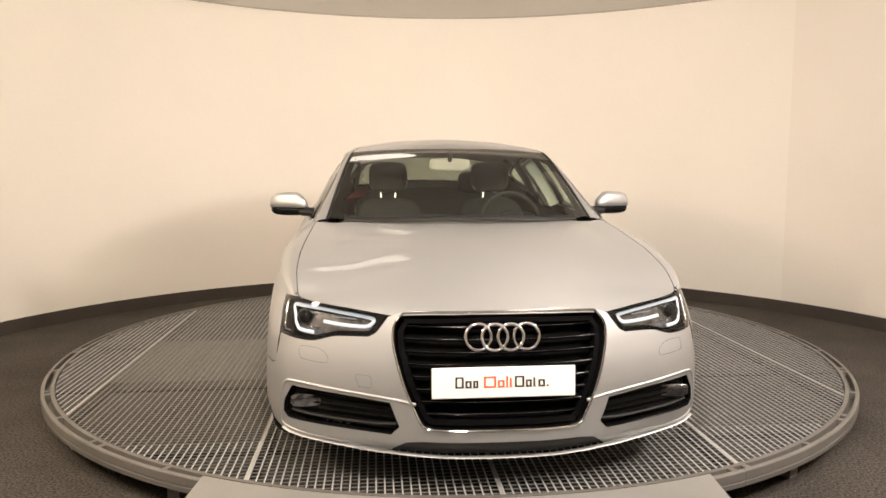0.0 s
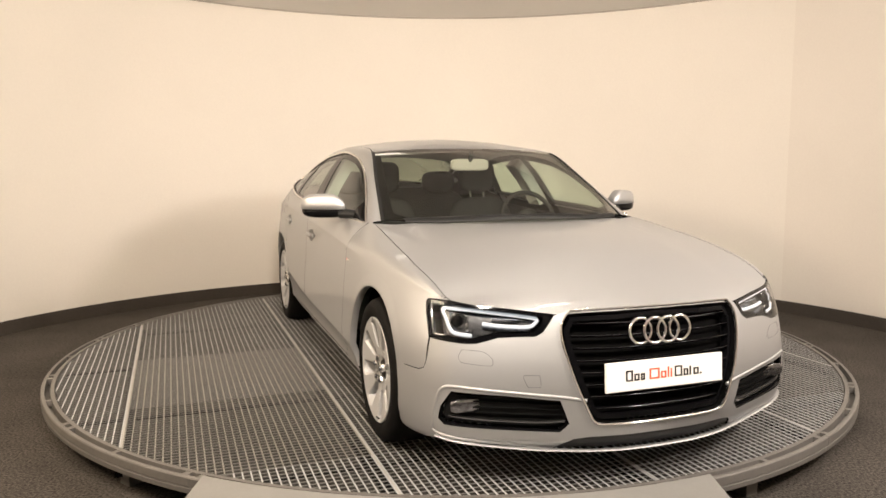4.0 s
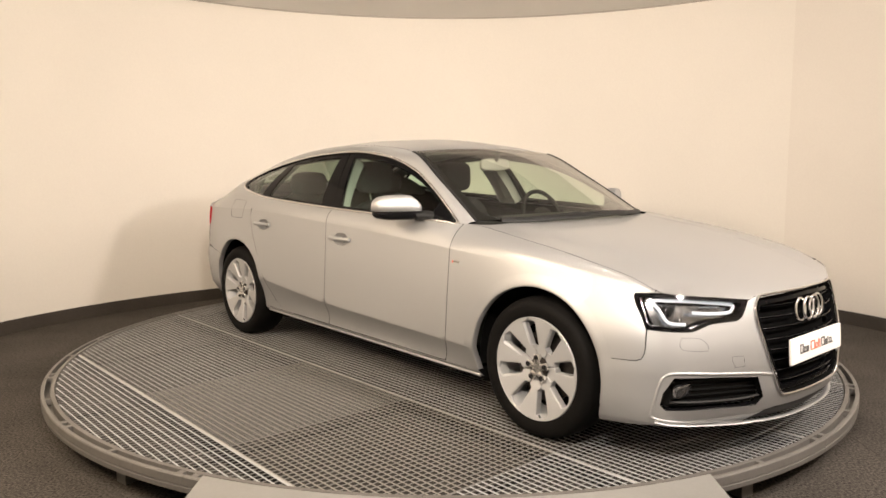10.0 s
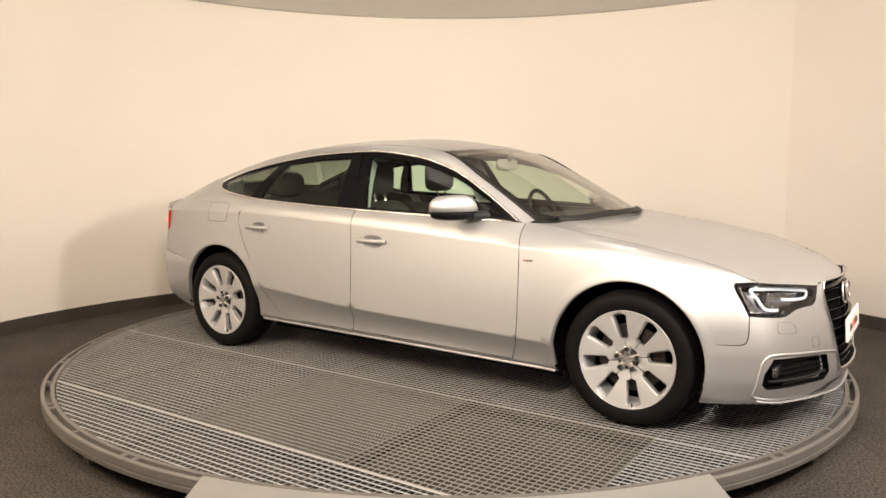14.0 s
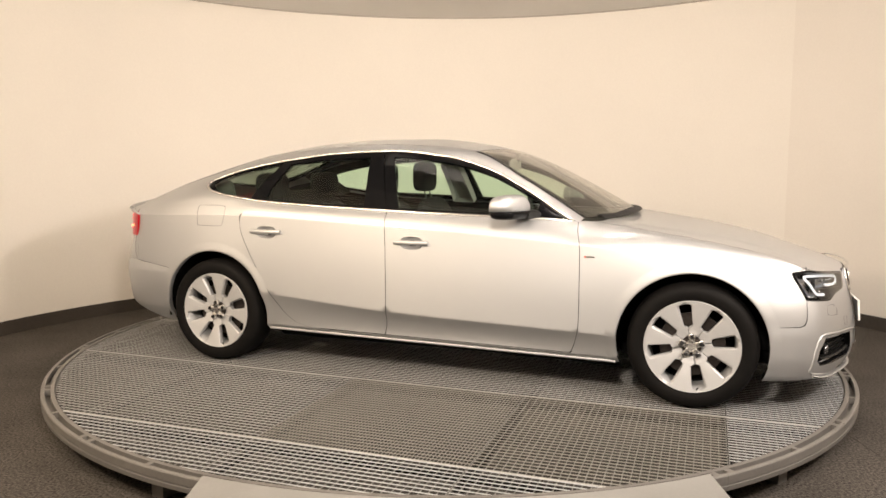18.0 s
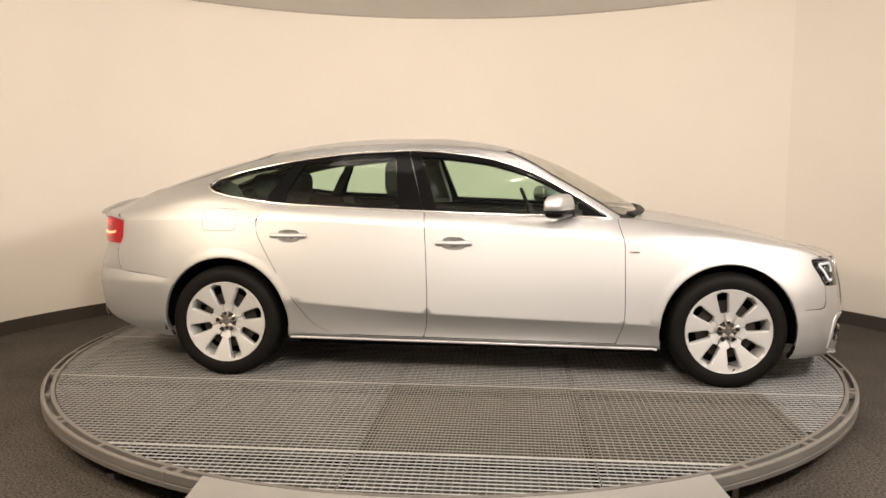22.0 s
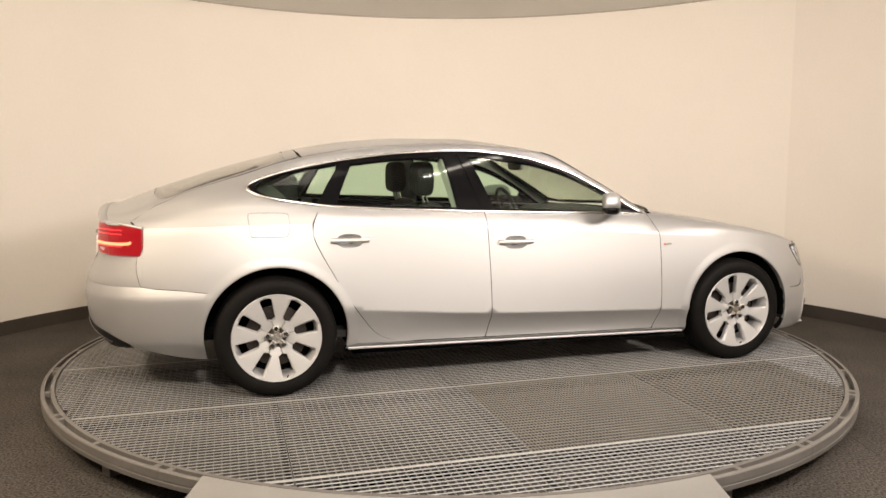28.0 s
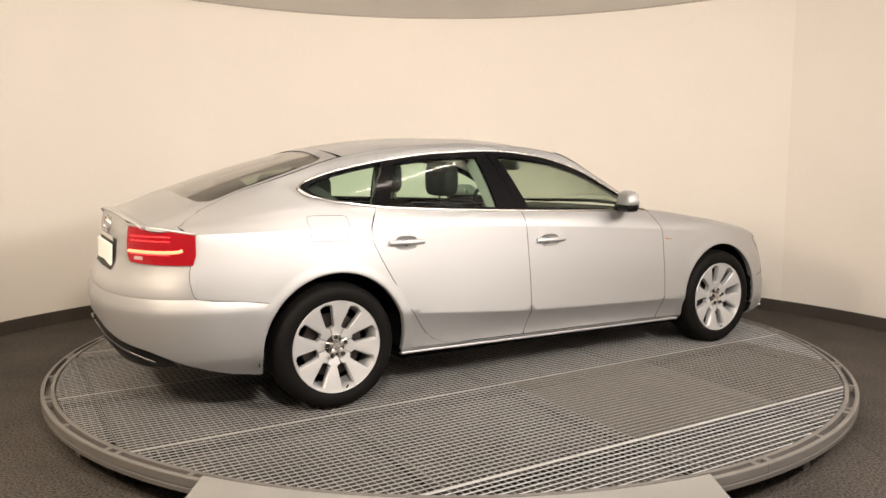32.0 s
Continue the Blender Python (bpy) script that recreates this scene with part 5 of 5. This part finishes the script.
    bmesh.ops.create_cone(bm, cap_ends=True, segments=40, radius1=.204, radius2=.204, depth=.01, matrix=Matrix.Translation((0, .02, 0)) @ Matrix.Rotation(radians(90), 4, "X"))
    part("back_plate", bm, M_UNDER, w)
    return w


wheel = wheel_part()
WZ = .316
wheel.matrix_basis = Matrix.Translation((1.402, -.795, WZ)) @ Matrix.Rotation(radians(11.7), 4, "Y")
copy_thing(wheel, Matrix.Translation((-1.404, -.790, WZ)) @ Matrix.Rotation(radians(7.3), 4, "Y"))
copy_thing(wheel, Matrix.Translation((1.402, .795, WZ)) @ Matrix.Rotation(radians(180), 4, "Z") @ Matrix.Rotation(radians(20), 4, "Y"))
copy_thing(wheel, Matrix.Translation((-1.404, .790, WZ)) @ Matrix.Rotation(radians(180), 4, "Z") @ Matrix.Rotation(radians(5), 4, "Y"))

# ---------------------------------------------------------------- mirrors, wipers, aerial
def half_shell(c, r, e, up):
    """The upper or the lower half of a rounded body, closed flat."""
    bm = ellipsoid(bmesh.new(), c, r, e, 32, 20)
    for vv in bm.verts:
        if (vv.co.z - c[2]) * (1 if up else -1) < 0:
            vv.co.z = c[2]
    bmesh.ops.remove_doubles(bm, verts=bm.verts[:], dist=1e-5)
    return bm


for sg in (-1, 1):
    bm = half_shell((.494, sg * .944, .974), (.056, .110, .084), .56, True)
    for vv in bm.verts:
        k = (abs(vv.co.y) - .81) / .24
        vv.co.x -= .095 * (k - .5) + .012 * k * k
        vv.co.z += -.010 * max(0.0, k - .5) * (vv.co.z - .974) / .09
        if k < .34:  # sinks towards the arm
            vv.co.z = .974 + (vv.co.z - .974) * (.42 + .58 * max(0, k + .03) / .37)
    mir = part("mirror", bm, M_PAINT, car, "silver door mirror with a black base", smooth=True)
    bm = half_shell((.494, sg * .942, .9735), (.055, .107, .046), .56, False)
    for vv in bm.verts:
        k = (abs(vv.co.y) - .81) / .24
        vv.co.x -= .095 * (k - .5) + .012 * k * k
    part("mirror_underside", bm, M_BLACK_GLOSS, mir, smooth=True)
    bm = tube(bmesh.new(), [(.60, sg * .755, .940), (.575, sg * .79, .948), (.545, sg * .83, .950), (.53, sg * .86, .950)], .045, .026, (0, 0, 1), 12)
    part("mirror_arm", bm, M_BLACK, mir, angle=50)
    bm = ellipsoid(bmesh.new(), (.451, sg * .941, .988), (.010, .088, .052), .7)
    for vv in bm.verts:
        k = (abs(vv.co.y) - .81) / .24
        vv.co.x -= .095 * (k - .5) + .012 * k * k
    part("mirror_glass", bm, M_MIRROR, mir, smooth=True)
pw, uw = on_surface(upper, smooth_line([(1.015, 5.6), (.995, 4.8), (.945, 4.0), (.885, 3.45)], 5), .008)
part("wiper", tube(bmesh.new(), pw, .006, .005, uw, 8), M_BLACK, car, "black wiper arm and blade", angle=50)
pw, uw = on_surface(upper, smooth_line([(1.02, 5.7), (1.012, 5.2), (.985, 4.6)], 5), .008, left=True)
part("wiper", tube(bmesh.new(), pw, .006, .005, uw, 8), M_BLACK, car, "black wiper arm and blade", angle=50)

for s in (False, True):
    strip("cowl_lip", upper, smooth_line([(.905, 3.5), (.978, 4.2), (1.026, 5), (1.040, 5.6), (1.044, 6.0)], 5), .020, .008, M_BLACK, car, "black cowl lip under the windscreen", lift=.013, left=s)

# ---------------------------------------------------------------- cabin
for s in (False, True):
    panel("door_trim", lower, [(.80, 5.6), (.80, 2.0), (-.93, 2.0), (-.99, 3.4), (-1.13, 4.3), (-1.15, 5.6)], M_TRIM_IN, car, left=s, step=.10, depth=0, lift=-.075)
    panel("pillar_trim", upper, [(-.235, .1), (-.40, .1), (-.45, 1.9), (-.315, 1.9)], M_LINER, car, "light grey pillar trim", left=s, step=.05, depth=.07, lift=-.030)
    panel("pillar_trim", upper, [(.79, 2.1), (.81, 2.9), (.20, 2.9), (.10, 2.1)], M_LINER, car, "light grey pillar trim", left=s, step=.05, depth=0, lift=-.022)
    panel("rear_pillar_trim", upper, [(-1.12, .1), (-1.18, .1), (-1.10, 1.3), (-1.02, 1.95), (-.99, 1.9)], M_TRIM_IN, car, left=s, step=.05, depth=.01, lift=-.030)
    panel("rear_pillar_lining", rear_upper, [(-1.58, 1.9), (-1.62, 3.8), (-1.25, 3.98), (-1.05, 3.98), (-1.05, 3.06), (-1.45, 3.06), (-1.53, 2.9), (-1.555, 2.6), (-1.51, 2.25), (-1.44, 1.95)],
          M_TRIM_IN, car, left=s, step=.06, depth=0, lift=-.03)
panel("headliner", upper, [(.20, 2.2), (.23, 6), (-1.27, 6), (-1.27, 2.2)], M_LINER, car, both=True, step=.10, depth=0, lift=-.028)
panel("rear_shelf_trim", rear_upper, [(-1.30, 2.1), (-1.45, 3.1), (-1.95, 2.9), (-2.0, 1.5), (-1.4, 1.2)], M_TRIM_IN, car, left=False, step=.08, depth=0, lift=-.04)
panel("rear_shelf_trim", rear_upper, [(-1.30, 2.1), (-1.45, 3.1), (-1.95, 2.9), (-2.0, 1.5), (-1.4, 1.2)], M_TRIM_IN, car, left=True, step=.08, depth=0, lift=-.04)
part("parcel_shelf", box(-2.0, -1.28, -.60, .60, .90, .925, .01), M_TRIM_IN, car)
bm = ellipsoid(bmesh.new(), (.72, 0, .83), (.24, .72, .10), .55)
part("dashboard", bm, M_TRIM_IN, car, smooth=True)
part("cabin_floor", box(-1.3, .95, -.72, .72, .26, .30), M_TRIM_IN, car)
part("centre_console", box(-.5, .7, -.12, .12, .28, .56, .03), M_TRIM_IN, car)


def front_seat(y):
    st = part("front_seat", ellipsoid(bmesh.new(), (-.02, y, .46), (.28, .25, .09), .55), M_SEAT, car, "black cloth front seat", smooth=True)
    bm = ellipsoid(bmesh.new(), (0, 0, .26), (.075, .235, .27), .55)
    bmesh.ops.transform(bm, matrix=Matrix.Translation((-.27, y, .48)) @ Matrix.Rotation(radians(-20), 4, "Y"), verts=bm.verts)
    part("seat_back", bm, M_SEAT, st, smooth=True)
    bm = ellipsoid(bmesh.new(), (-.49, y, 1.130), (.058, .135, .105), .5)
    part("headrest", bm, M_SEAT, st, smooth=True)
    for d in (-.05, .05):
        bm = bmesh.new()
        rod(bm, (-.462, y + d, .98), (-.482, y + d, 1.05), .006, 8)
        part("headrest_post", bm, M_CHROME, st)


front_seat(-.36)
front_seat(.36)
bench = part("rear_seat", ellipsoid(bmesh.new(), (-.95, 0, .46), (.28, .64, .10), .5), M_SEAT, car, "black cloth rear bench", smooth=True)
bm = ellipsoid(bmesh.new(), (0, 0, .26), (.08, .62, .29), .5)
bmesh.ops.transform(bm, matrix=Matrix.Translation((-1.17, 0, .52)) @ Matrix.Rotation(radians(-24), 4, "Y"), verts=bm.verts)
part("seat_back", bm, M_SEAT, bench, smooth=True)
for y in (-.36, .36):
    part("headrest", ellipsoid(bmesh.new(), (-1.31, y, 1.075), (.075, .135, .088), .6), M_SEAT, bench, smooth=True)
wh = [(0, .175 * math.cos(a), .175 * math.sin(a)) for a in [2 * math.pi * i / 40 for i in range(40)]]
M_ST = Matrix.Translation((.36, .36, .88)) @ Matrix.Rotation(radians(-22), 4, "Y")
bm = tube(bmesh.new(), [M_ST @ Vector(p) for p in wh], .014, .014, tuple(M_ST.to_3x3() @ Vector((1, 0, 0))), 10, closed=True)
steer = part("steering_wheel", bm, M_BLACK, car, angle=60)
bm = ellipsoid(bmesh.new(), (0, 0, 0), (.03, .075, .065), .8)
bmesh.ops.transform(bm, matrix=M_ST, verts=bm.verts)
part("horn_pad", bm, M_BLACK, steer, smooth=True)
bm = bmesh.new()
for a in (0, 180, 270):
    rod(bm, M_ST @ Vector((.005, .05 * math.cos(radians(a)), .05 * math.sin(radians(a)))), M_ST @ Vector((0, .17 * math.cos(radians(a)), .17 * math.sin(radians(a)))), .014, 8)
part("spokes", bm, M_BLACK, steer)
bm = ellipsoid(bmesh.new(), (.27, .0, 1.215), (.018, .125, .037), .5)
part("rear_view_mirror", bm, M_LINER, car, "light grey rear-view mirror", smooth=True)
bm = bmesh.new()
rod(bm, (.28, 0, 1.235), (.30, 0, 1.29), .014, 10)
part("mirror_foot", bm, M_TRIM_IN, car)


# ---------------------------------------------------------------- what moves
def motions():
    table_rows, car_rows = [], []
    for k in range(65):
        t = k * 0.5
        a = turn_angle(t)
        m = pose(0, 0, 0, 0, 0, a)
        table_rows.append((t, m))
        car_rows.append((t, m @ Matrix.Translation(AXIS_TO_CAR)))
    walk(table, table_rows)
    walk(car, car_rows)


motions()
